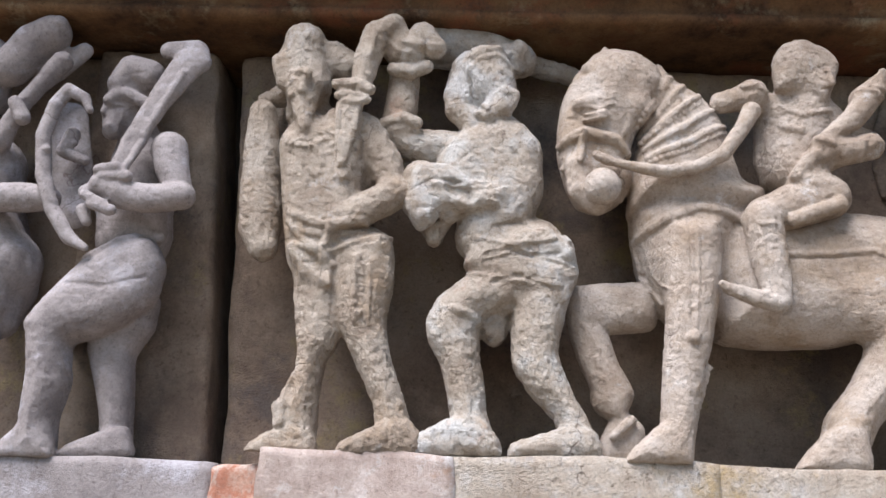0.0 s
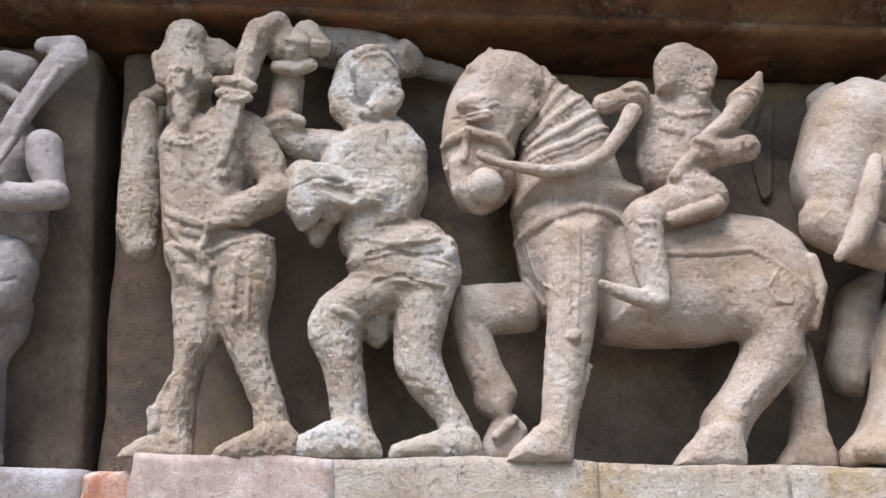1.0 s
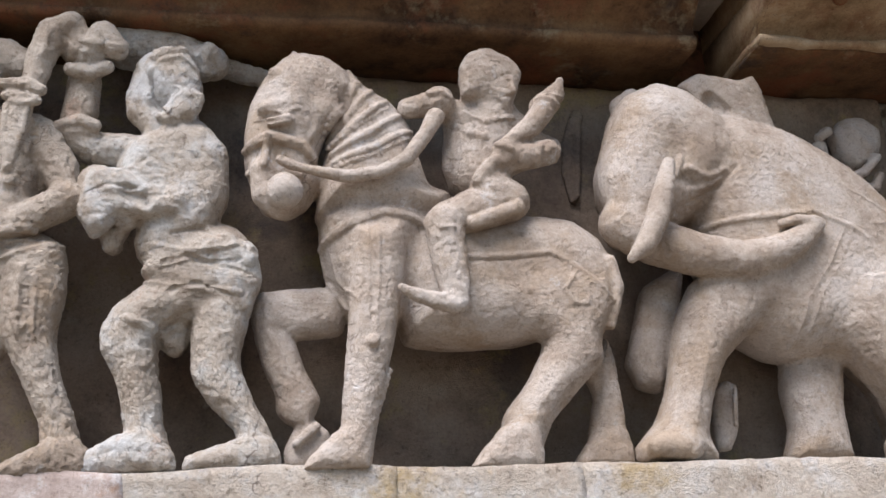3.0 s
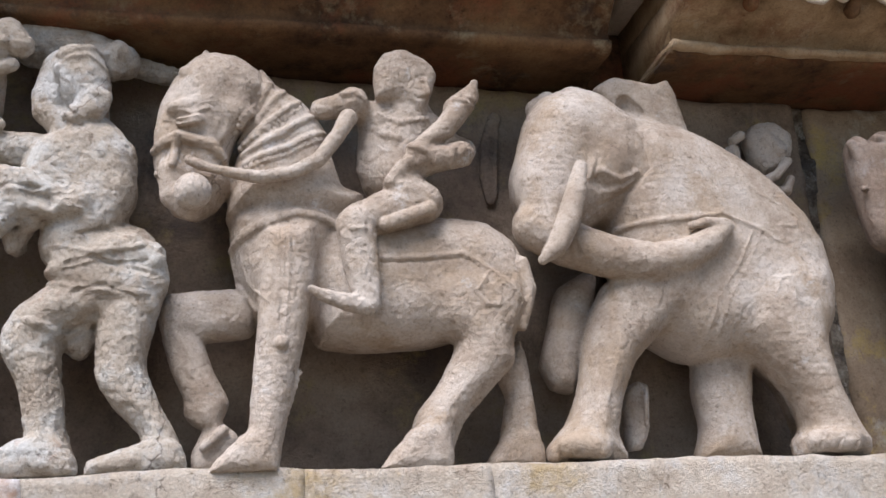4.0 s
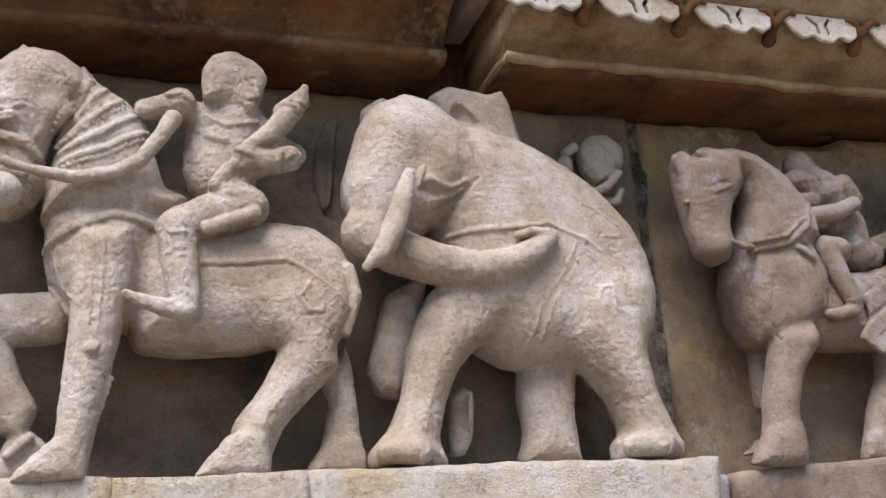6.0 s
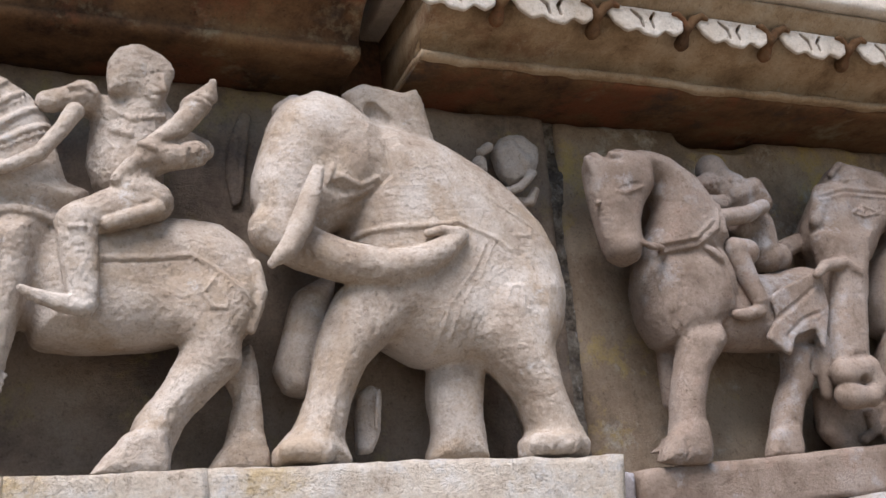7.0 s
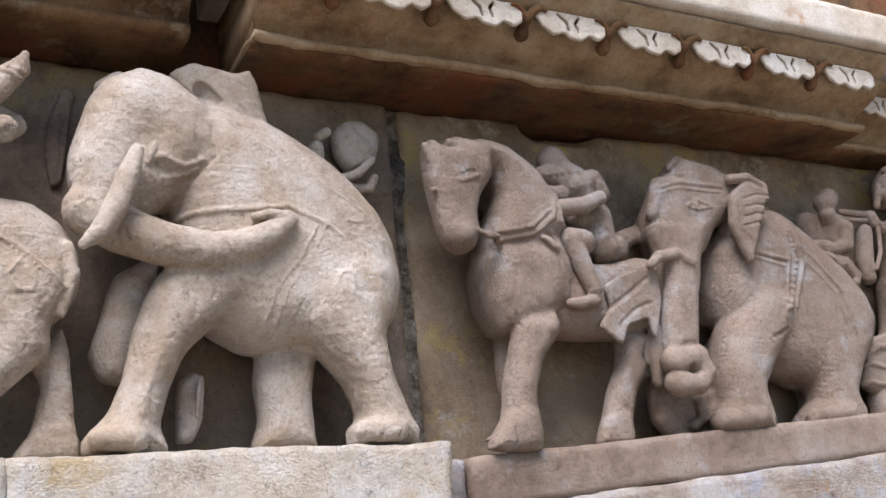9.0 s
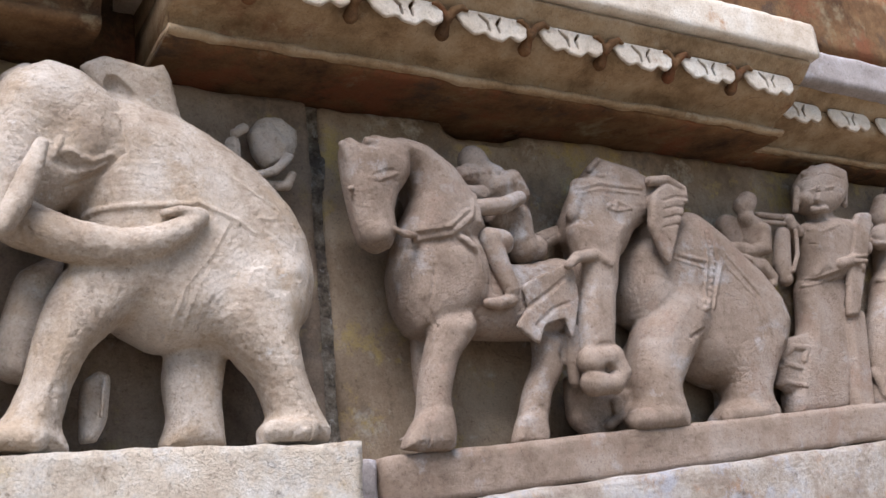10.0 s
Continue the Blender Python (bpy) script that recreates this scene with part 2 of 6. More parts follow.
        for a, b in zip(pts, pts[1:] or pts):
            ba = (b[0] - a[0], (b[1] - a[1]) / flat, b[2] - a[2])
            px, py, pz = X - a[0], (Y - a[1]) / flat, Z - a[2]
            h = np.clip((px * ba[0] + py * ba[1] + pz * ba[2]) / (ba[0] ** 2 + ba[1] ** 2 + ba[2] ** 2 + 1e-9), 0, 1)
            e = np.sqrt((px - h * ba[0]) ** 2 + (py - h * ba[1]) ** 2 + (pz - h * ba[2]) ** 2) - (a[3] + h * (b[3] - a[3]))
            d = e if d is None else np.minimum(d, e)
        if flat < 1:
            d = d * flat
        f = field[sl]
        if sign > 0:
            g = np.maximum(k - np.abs(f - d), 0) / k
            field[sl] = np.minimum(f, d) - g * g * k * 0.25
        else:
            g = np.maximum(k - np.abs(f + d), 0) / k
            field[sl] = np.maximum(f, -d) + g * g * k * 0.25

    def build(self, name, material, label, category, group="", rough=1.0, seed=0.0):
        """Turns the field into one mesh object, with a worn, pitted skin."""
        field, lo = self.surface()
        v = self.voxel
        inside = field < 0
        n = np.array(field.shape)
        count = np.zeros(n - 1, dtype=np.float32)
        acc = np.zeros((*(n - 1), 3), dtype=np.float32)
        corner = lambda dx, dy, dz: (slice(dx, n[0] - 1 + dx), slice(dy, n[1] - 1 + dy), slice(dz, n[2] - 1 + dz))
        offs = [(x, y, z) for x in (0, 1) for y in (0, 1) for z in (0, 1)]
        for p in offs:
            for ax in range(3):
                if p[ax]:
                    continue
                q = tuple(1 if j == ax else p[j] for j in range(3))
                fa, fb = field[corner(*p)], field[corner(*q)]
                cross = (fa < 0) != (fb < 0)
                t = np.where(cross, fa / np.where(cross, fa - fb, 1), 0)
                count += cross
                for j in range(3):
                    acc[..., j] += np.where(cross, p[j] + (t if j == ax else 0), 0)
        used = count > 0
        index = np.full(n - 1, -1, dtype=np.int64)
        index[used] = np.arange(int(used.sum()))
        cells = np.argwhere(used)
        verts = lo + v * (cells + acc[used] / count[used][:, None])
        quads = []
        for ax in range(3):
            u, w = (ax + 1) % 3, (ax + 2) % 3
            s0, s1 = [slice(None)] * 3, [slice(None)] * 3
            s0[ax], s1[ax] = slice(0, -1), slice(1, None)
            a, b = inside[tuple(s0)], inside[tuple(s1)]
            for here, flip in ((a & ~b, False), (~a & b, True)):
                e = np.argwhere(here)
                e = e[(e[:, u] > 0) & (e[:, w] > 0) & (e[:, u] < n[u] - 1) & (e[:, w] < n[w] - 1)]
                ring = []
                for du, dw in ((1, 1), (0, 1), (0, 0), (1, 0)):
                    c = e.copy()
                    c[:, u] -= du
                    c[:, w] -= dw
                    ring.append(index[c[:, 0], c[:, 1], c[:, 2]])
                quads.append(np.stack(ring[::-1] if flip else ring, axis=1))
        faces = np.concatenate(quads)
        base = Vector(((lo[0] + verts[:, 0].max()) / 2, 1.3, float(verts[:, 2].min())))
        me = bpy.data.meshes.new(name)
        me.from_pydata((verts - np.array(base)).tolist(), [], faces.tolist())
        me.update()
        # worn skin: broad dents, chips and fine pitting along the normals
        normal = np.empty(len(verts) * 3, dtype=np.float32)
        me.vertices.foreach_get("normal", normal)
        normal = normal.reshape(-1, 3)
        q = verts + seed * 3.7
        worn = np.clip((lattice(q * 11) - 0.50) * 4, 0, 1) * (rough - 1.0) if rough > 1.2 else 0.15 * np.clip((lattice(q * 9) - 0.5) * 4, 0, 1)
        depth = 0.0018 * (lattice(q * 28) - 0.5) + 0.0012 * (lattice(q * 75) - 0.5) + 0.0012 * (lattice(q * 160) - 0.5) + 0.0010 * (lattice(q * 300) - 0.5)
        depth -= 0.0050 * np.clip(lattice(q * 110 + 5) - 0.68, 0, 1) + 0.0050 * np.clip(lattice(q * 210 + 2) - 0.70, 0, 1)
        depth -= worn * (0.0045 * np.abs(lattice(q * 55) - 0.5) + 0.0060 * np.abs(lattice(q * 150) - 0.5))
        depth -= 0.006 * np.clip(lattice(q * 55 + 9) - 0.73, 0, 1)
        verts = verts + normal * (depth * min(rough, 1.2))[:, None]
        me.vertices.foreach_set("co", (verts - np.array(base)).astype(np.float32).ravel())
        me.materials.append(material)
        me.update()
        me.shade_smooth()
        ob = new(name, me)
        ob.location = base
        return tagged(ob, label, category, group)


# ---- stonework ----
def rough_block(x0, x1, y0, y1, z0, z1, cell=0.012, r=0.006, amp=0.0025, seed=0.0, warp=None):
    """A dressed stone block with worn, rounded arrises and an uneven face."""
    lo, hi = np.array((x0, y0, z0)), np.array((x1, y1, z1))
    n = np.maximum(2, np.ceil((hi - lo) / cell).astype(int))
    verts, faces, at = [], [], {}

    def vert(i):
        if i not in at:
            p = lo + (hi - lo) * np.array(i) / n
            q = Vector(p) + Vector((seed, seed, seed))
            rr = r * (1 + 1.3 * max(0, noise.noise(q * 14)) + 0.8 * noise.noise(q * 45))
            rr = max(0.001, rr)
            inner = np.clip(p, lo + rr, hi - rr)
            d = p - inner
            m = np.linalg.norm(d)
            if m > 1e-9:
                p = inner + d * (rr / m)
            p = p + amp * np.array(noise.noise_vector(q * 9)) + 0.4 * amp * np.array(noise.noise_vector(q * 40))
            at[i] = len(verts)
            verts.append(warp(p) if warp else tuple(p))
        return at[i]

    for ax in range(3):
        u, w = (ax + 1) % 3, (ax + 2) % 3
        for side in (0, n[ax]):
            for a in range(n[u]):
                for b in range(n[w]):
                    quad = []
                    for da, db in ((0, 0), (1, 0), (1, 1), (0, 1)):
                        i = [0, 0, 0]
                        i[ax], i[u], i[w] = int(side), a + da, b + db
                        quad.append(vert(tuple(i)))
                    faces.append(quad if side else quad[::-1])
    me = bpy.data.meshes.new("block")
    me.from_pydata(verts, [], faces)
    me.update()
    me.shade_smooth()
    return me


def piece(name, me, material, parent=None, label=""):
    me.materials.append(material)
    ob = new(name, me)
    ob.parent = parent
    if label:
        ob["label"] = label
    return ob


def setting(name, label, category):
    return tagged(new(name), label, category, "", "structure")


def moulding(profile, x0, x1, step=0.01, amp=0.002, seed=0.0, ripple=None):
    """A stone moulding: the profile (y, z) drawn along x, with worn edges. ripple(x, y, z) moves a point."""
    pts = []
    for (ya, za), (yb, zb) in zip(profile, profile[1:] + profile[:1]):
        m = max(1, int(math.hypot(yb - ya, zb - za) / 0.008))
        pts += [(ya + (yb - ya) * i / m, za + (zb - za) * i / m) for i in range(m)]
    nx = int((x1 - x0) / step)
    verts, faces, k = [], [], len(pts)
    for i in range(nx + 1):
        x = x0 + (x1 - x0) * i / nx
        for y, z in pts:
            q = Vector((x + seed, y, z))
            d = noise.noise_vector(q * 12) * amp + noise.noise_vector(q * 45) * amp * 0.5
            p = Vector((x, y, z)) + d
            verts.append(tuple(ripple(p) if ripple else p))
    for i in range(nx):
        for j in range(k):
            a, b = i * k + j, i * k + (j + 1) % k
            faces.append((a, b, b + k, a + k))
    faces.append(tuple(range(k))[::-1])
    faces.append(tuple(nx * k + j for j in range(k)))
    me = bpy.data.meshes.new("moulding")
    me.from_pydata(verts, [], faces)
    me.update()
    bm = bmesh.new()
    bm.from_mesh(me)
    bmesh.ops.recalc_face_normals(bm, faces=bm.faces)
    bm.to_mesh(me)
    bm.free()
    me.shade_smooth()
    return me


# back wall in three carved slabs with open joints
wall = setting("wall_frieze", "stained sandstone back wall of the carved frieze", "wall")
lean_left = lambda p: (p[0] - 0.046 * max(0, min(1, (p[0] + 0.60) / 0.25)) * max(0, (p[2] - 1.60) / 0.6), p[1], p[2])
lean_right = lambda p: (p[0] - 0.026 * max(0, min(1, (0.2 - p[0]) / 0.5)) * max(0, (p[2] - 1.60) / 0.6), p[1], p[2])
piece("slab", rough_block(-1.7, -0.347, 1.365, 1.50, 1.58, 2.206, 0.02, seed=1, warp=lean_left), BACK, wall)
piece("slab", rough_block(-0.56, -0.345, 1.333, 1.40, 1.60, 2.205, 0.010, r=0.010, amp=0.004, seed=2, warp=lean_left), BACK, wall)
piece("slab", rough_block(-0.332, 1.112, 1.352, 1.50, 1.58, 2.207, 0.012, amp=0.005, seed=3, warp=lambda p: (lean_right(p)[0], p[1] + 0.018 * max(0, min(1, (p[0] + 0.3) / 0.3)), p[2])), BACK, wall)
gaps = lambda p: (p[0], p[1] + (0.03 if p[2] > 2.19 else 0) * max(0, 1 - abs((p[0] - 1.475) / 0.095) ** 4), p[2] - (0.010 * max(0, 1 - abs((p[0] - 1.475) / 0.09) ** 3) if p[2] > 2.17 else 0))
piece("slab", rough_block(1.137, 3.2, 1.378, 1.50, 1.56, 2.205, 0.012, amp=0.005, seed=4, warp=gaps), OCHRE, wall)
# Added backing block; its near-black colour stands in for shade in the joints.
piece("core", rough_block(-1.8, 3.3, 1.47, 1.9, 0.0, 2.9, 0.2, seed=5), JOINT_SHADE, wall, "near-black backing block, shade of the open joints put into its colour")

piece("joint_fill", rough_block(1.104, 1.144, 1.384, 1.46, 1.58, 2.20, 0.005, r=0.004, amp=0.012, seed=31), MORTAR, wall, "crumbling dark mortar in the open joint")

# ledge that the figures stand on
ledge = setting("ledge", "worn sandstone ledge under the carved figures", "ledge")
FLOORZ = 1.616
piece("ledge_block", rough_block(-1.7, -0.312, 1.235, 1.47, 1.47, 1.602, seed=6), GREY, ledge)
piece("ledge_block", rough_block(-0.252, -0.0205, 1.200, 1.47, 1.47, FLOORZ, r=0.002, amp=0.006, seed=9), LEDGE_PINK, ledge)
piece("ledge_block", rough_block(-0.0215, 0.2895, 1.200, 1.47, 1.47, FLOORZ, r=0.002, amp=0.006, seed=9), LEDGE, ledge)
piece("ledge_block", rough_block(0.2885, 0.5175, 1.200, 1.47, 1.47, FLOORZ, r=0.002, amp=0.006, seed=9), LEDGE, ledge)
piece("ledge_block", rough_block(0.5165, 1.085, 1.200, 1.47, 1.47, FLOORZ, r=0.004, amp=0.006, seed=9), LEDGE, ledge)
rise = lambda p: (p[0], p[1], p[2] + 0.049 * (p[0] - 1.13))
piece("ledge_block", rough_block(1.10, 1.137, 1.255, 1.47, 1.47, 1.594, seed=12), GREY, ledge)
piece("ledge_block", rough_block(1.140, 3.2, 1.242, 1.47, 1.518, 1.594, amp=0.003, seed=13, warp=rise), PINK, ledge)
piece("ledge_block", rough_block(1.112, 3.2, 1.225, 1.47, 1.35, 1.5175, amp=0.005, r=0.005, seed=14, warp=rise), LEDGE_LOW, ledge)
piece("brick", rough_block(-0.312, -0.251, 1.228, 1.40, 1.47, 1.600, 0.006, r=0.009, amp=0.006, seed=7), BRICK, ledge, "broken red brick patch")

plinth = setting("plinth", "plain sandstone platform wall below the ledge", "wall")
piece("plinth_wall", rough_block(-1.8, 3.3, 1.24, 1.6, 0.0, 1.468, 0.1, seed=15), PINK, plinth)
ground_bm = bmesh.new()
bmesh.ops.create_grid(ground_bm, x_segments=8, y_segments=8, size=400)
ground = tagged(mesh_ob("ground", ground_bm, GROUND), "dry sandy temple court", "ground", "", "structure")

# cornice over the frieze
cornice = setting("cornice", "brown sandstone cornice with leaf tabs above the frieze", "cornice")
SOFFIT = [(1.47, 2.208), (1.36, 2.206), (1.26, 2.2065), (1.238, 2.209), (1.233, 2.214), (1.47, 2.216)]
LIP = [(1.44, 2.2145), (1.234, 2.2125), (1.225, 2.2125), (1.220, 2.215), (1.219, 2.221), (1.224, 2.226), (1.44, 2.2275)]
COVE = [(1.47, 2.224), (1.26, 2.2255), (1.242, 2.2265), (1.240, 2.236), (1.222, 2.248), (1.190, 2.256), (1.168, 2.264), (1.160, 2.275), (1.158, 2.293), (1.47, 2.296)]
STRIP = [(1.47, 2.294), (1.170, 2.2945), (1.158, 2.297), (1.146, 2.306), (1.124, 2.330), (1.13, 2.336), (1.47, 2.34)]
LEFT = [(1.47, 2.211), (1.36, 2.209), (1.262, 2.211), (1.246, 2.213), (1.240, 2.218), (1.240, 2.227), (1.250, 2.232), (1.250, 2.244), (1.224, 2.268),
        (1.190, 2.285), (1.165, 2.30), (1.16, 2.39), (1.47, 2.41)]
FILLET = [(1.47, 2.338), (1.13, 2.337), (1.112, 2.340), (1.108, 2.346), (1.108, 2.408), (1.114, 2.416), (1.20, 2.422), (1.47, 2.425)]
PITCH, FIRST = 0.165, 0.857


def leaves(p):
    """Swelling leaf bodies under the tabs, hollows between them."""
    if 2.230 < p.z < 2.292:
        a = 0.5 + 0.5 * math.cos(2 * math.pi * (p.x - FIRST) / PITCH)
        p.y += 0.030 * (1 - a) ** 2 * math.sin(math.pi * (p.z - 2.230) / 0.062)
    return p


def cuts(p):
    """Shallow slanting chisel cuts on the plain face."""
    if p.z > 2.262:
        a = math.sin(2 * math.pi * (p.x + 0.35 * p.z) / 0.052)
        p.y += 0.010 * max(0, a) ** 3
    return p


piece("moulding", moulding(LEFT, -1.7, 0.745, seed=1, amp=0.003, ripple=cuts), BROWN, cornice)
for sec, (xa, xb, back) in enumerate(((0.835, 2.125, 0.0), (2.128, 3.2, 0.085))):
    # Dark BROWN soffit paints in underside shade, paler TAN lip the light on its edge.
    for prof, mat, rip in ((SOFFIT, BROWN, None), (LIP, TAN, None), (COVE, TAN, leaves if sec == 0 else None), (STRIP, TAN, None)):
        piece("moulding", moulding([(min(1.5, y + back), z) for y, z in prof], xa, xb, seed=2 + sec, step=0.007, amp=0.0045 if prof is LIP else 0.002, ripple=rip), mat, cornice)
piece("fillet", moulding(FILLET, 0.80, 2.14, seed=4, amp=0.003), CREAM, cornice, "pale worn fillet stone")
piece("fillet", moulding([(min(1.5, y + 0.07), z - 0.01) for y, z in FILLET], 2.143, 3.2, seed=5, amp=0.003), GREY, cornice, "bluish grey fillet stone")
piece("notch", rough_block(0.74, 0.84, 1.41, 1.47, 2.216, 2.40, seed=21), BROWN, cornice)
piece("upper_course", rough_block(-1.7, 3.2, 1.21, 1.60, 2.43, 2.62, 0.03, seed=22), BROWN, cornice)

# scalloped leaf tips along the cornice, with drilled slits and curled horns
c = Carving(0.0016)
Y0 = 1.150
c.mass((-0.060, 2.302), (0.060, 2.302), (0.068, 2.290), (0.066, 2.272), (0.050, 2.262), (0.034, 2.270), (0.018, 2.257), (-0.002, 2.259),
       (-0.014, 2.267), (-0.034, 2.260), (-0.054, 2.272), (-0.066, 2.290), front=1.144, back=1.168, round=0.004, k=0.002)
for s in (-1, 1):
    for dy in (0.0065, 0.003, 0.0, -0.004):
        c.cut((s * 0.020 - 0.004, Y0 - dy, 2.296, 0.0024), (s * 0.009, Y0 - dy, 2.285, 0.0034), (s * 0.009 + 0.003, Y0 - dy, 2.272, 0.0026), k=0.0006)
tab = c.build("leaf_tab", CREAM, "cream scalloped leaf tip", "ornament", rough=0.5)
del tab["category"]
tab.parent = cornice
z_tab = tab.location.z
tab.location, tab.scale = (FIRST, 1.3, z_tab - 0.004), (1.05, 1.0, 1.08)
c = Carving(0.0018)
c.limb((0.0, 1.172, 2.262, 0.012), (0.0, 1.160, 2.274, 0.008), (0.0, 1.152, 2.284, 0.006), k=0.004)
c.limb((0.0, 1.152, 2.278, 0.007), (-0.010, 1.147, 2.291, 0.006), (-0.022, 1.143, 2.298, 0.005), (-0.030, 1.142, 2.296, 0.003), k=0.003)
c.limb((0.0, 1.152, 2.278, 0.008), (0.010, 1.146, 2.292, 0.008), (0.024, 1.142, 2.300, 0.006), (0.034, 1.141, 2.295, 0.0035), k=0.003)
horn = c.build("leaf_horn", BROWN, "brown curled leaf horn", "ornament", rough=0.5)
del horn["category"]
horn.parent = cornice
horn.location.x = FIRST + PITCH / 2
for i in range(1, 8):
    more = tab.copy()
    scene.collection.objects.link(more)
    more.location = (FIRST + PITCH * i, 1.3, z_tab - 0.004)
for i in range(1, 7):
    more = horn.copy()
    scene.collection.objects.link(more)
    more.location.x = FIRST + PITCH * (i + 0.5)
for i in range(5):
    more = tab.copy()
    scene.collection.objects.link(more)
    more.location = (2.20 + PITCH * i, 1.385, z_tab - 0.004)


# ---- carved figures ----

c = Carving()
c.limb((-0.493, 1.277, 2.089, 0.0320), (-0.485, 1.279, 2.125, 0.0339), k=0.0099)
c.limb((-0.502, 1.267, 2.063, 0.0223), (-0.504, 1.258, 2.040, 0.0128), k=0.0067)
c.limb((-0.509, 1.259, 2.075, 0.0144), (-0.516, 1.250, 2.065, 0.0054), k=0.004)
c.limb((-0.508, 1.247, 2.081, 0.0093), (-0.495, 1.249, 2.093, 0.0109), (-0.474, 1.247, 2.087, 0.0093), (-0.455, 1.247, 2.076, 0.0093), k=0.003)
c.limb((-0.501, 1.252, 2.107, 0.0160), (-0.486, 1.257, 2.132, 0.0209), (-0.462, 1.258, 2.124, 0.0224), k=0.005)
c.limb((-0.479, 1.289, 2.052, 0.0273), (-0.473, 1.300, 2.027, 0.0385), k=0.0112)
c.limb((-0.465, 1.301, 1.994, 0.0492), (-0.469, 1.297, 1.938, 0.0454), (-0.470, 1.302, 1.899, 0.0498), k=0.013)
c.limb((-0.505, 1.292, 1.972, 0.0300), (-0.487, 1.292, 1.923, 0.0297), k=0.009)
c.limb((-0.415, 1.240, 2.007, 0.0246), (-0.407, 1.237, 1.978, 0.0221), (-0.392, 1.233, 1.941, 0.0182), k=0.007)
c.limb((-0.384, 1.218, 1.934, 0.0179), (-0.430, 1.219, 1.930, 0.0194), (-0.464, 1.219, 1.934, 0.0187), k=0.006)
c.limb((-0.472, 1.219, 1.940, 0.0224), (-0.490, 1.212, 1.946, 0.0150), k=0.005)
c.limb((-0.505, 1.202, 1.927, 0.0065), (-0.481, 1.203, 1.915, 0.0079), k=0.003)
c.limb((-0.495, 1.201, 1.914, 0.0065), (-0.469, 1.203, 1.907, 0.0079), k=0.003)
c.limb((-0.493, 1.202, 1.962, 0.0066), (-0.470, 1.203, 1.966, 0.0080), k=0.003)
c.limb((-0.486, 1.202, 1.953, 0.0066), (-0.454, 1.203, 1.954, 0.0080), k=0.003)
c.limb((-0.476, 1.219, 1.965, 0.0115), (-0.462, 1.223, 2.007, 0.0146), (-0.431, 1.226, 2.075, 0.0179), (-0.400, 1.231, 2.131, 0.0228), k=0.003, flat=0.5)
c.limb((-0.431, 1.235, 2.152, 0.0128), (-0.395, 1.240, 2.153, 0.0175), (-0.385, 1.236, 2.135, 0.0143), k=0.004, flat=0.7)
c.limb((-0.483, 1.345, 1.916, 0.0348), (-0.478, 1.344, 1.874, 0.0344), (-0.485, 1.345, 1.993, 0.0353), k=0.0101)
c.limb((-0.475, 1.212, 1.955, 0.0073), (-0.510, 1.214, 1.935, 0.0088), k=0.003)
c.limb((-0.515, 1.229, 1.915, 0.0088), (-0.508, 1.227, 1.899, 0.0066), k=0.003)
c.mass((-0.513, 1.853), (-0.466, 1.884), (-0.423, 1.885), (-0.405, 1.851), (-0.413, 1.804), (-0.449, 1.769), (-0.487, 1.751), (-0.518, 1.744), (-0.510, 1.691), (-0.521, 1.648), (-0.516, 1.598), (-0.561, 1.597), (-0.565, 1.647), (-0.565, 1.704), (-0.572, 1.747), (-0.579, 1.768), (-0.557, 1.801), front=1.218, back=1.340, round=0.034, k=0.008)
c.mass((-0.586, 1.593), (-0.579, 1.618), (-0.556, 1.642), (-0.524, 1.641), (-0.506, 1.596), front=1.225, back=1.330, round=0.014, k=0.006)
c.mass((-0.502, 1.761), (-0.420, 1.825), (-0.423, 1.771), (-0.446, 1.736), (-0.439, 1.685), (-0.433, 1.605), (-0.472, 1.603), (-0.478, 1.655), (-0.496, 1.713), (-0.507, 1.746), front=1.262, back=1.360, round=0.028, k=0.004)
c.mass((-0.531, 1.597), (-0.504, 1.618), (-0.464, 1.636), (-0.431, 1.644), (-0.415, 1.601), front=1.248, back=1.340, round=0.014, k=0.006)
c.mass((-0.508, 1.971), (-0.426, 1.974), (-0.417, 1.900), (-0.438, 1.884), (-0.492, 1.878), (-0.511, 1.906), front=1.250, back=1.400, round=0.040, k=0.01)
c.drape((-0.513, 1.811, 0.0014), (-0.466, 1.809, 0.0014), (-0.434, 1.817, 0.0014), k=0.001, proud=-1)
c.drape((-0.506, 2.043, 0.0061), (-0.510, 2.041, 0.0046), k=0.003)
c.drape((-0.502, 2.074, 0.0039), (-0.493, 2.072, 0.0039), k=0.002)
c.drape((-0.461, 1.962, 0.0051), (-0.440, 2.030, 0.0052), (-0.403, 2.111, 0.0053), k=0.003)
c.drape((-0.504, 1.852, 0.0059), (-0.466, 1.874, 0.0067), (-0.425, 1.893, 0.0068), k=0.003)
c.drape((-0.524, 1.816, 0.0022), (-0.468, 1.812, 0.0022), (-0.422, 1.826, 0.0022), k=0.0015, proud=-1)
c.drape((-0.498, 2.070, 0.0023), (-0.489, 2.070, 0.0023), k=0.0015, proud=-1)
c.build("warrior_statue", GREY, "grey sandstone warrior raising a broad sword", "statue", "carved warriors", 0.6, 1)

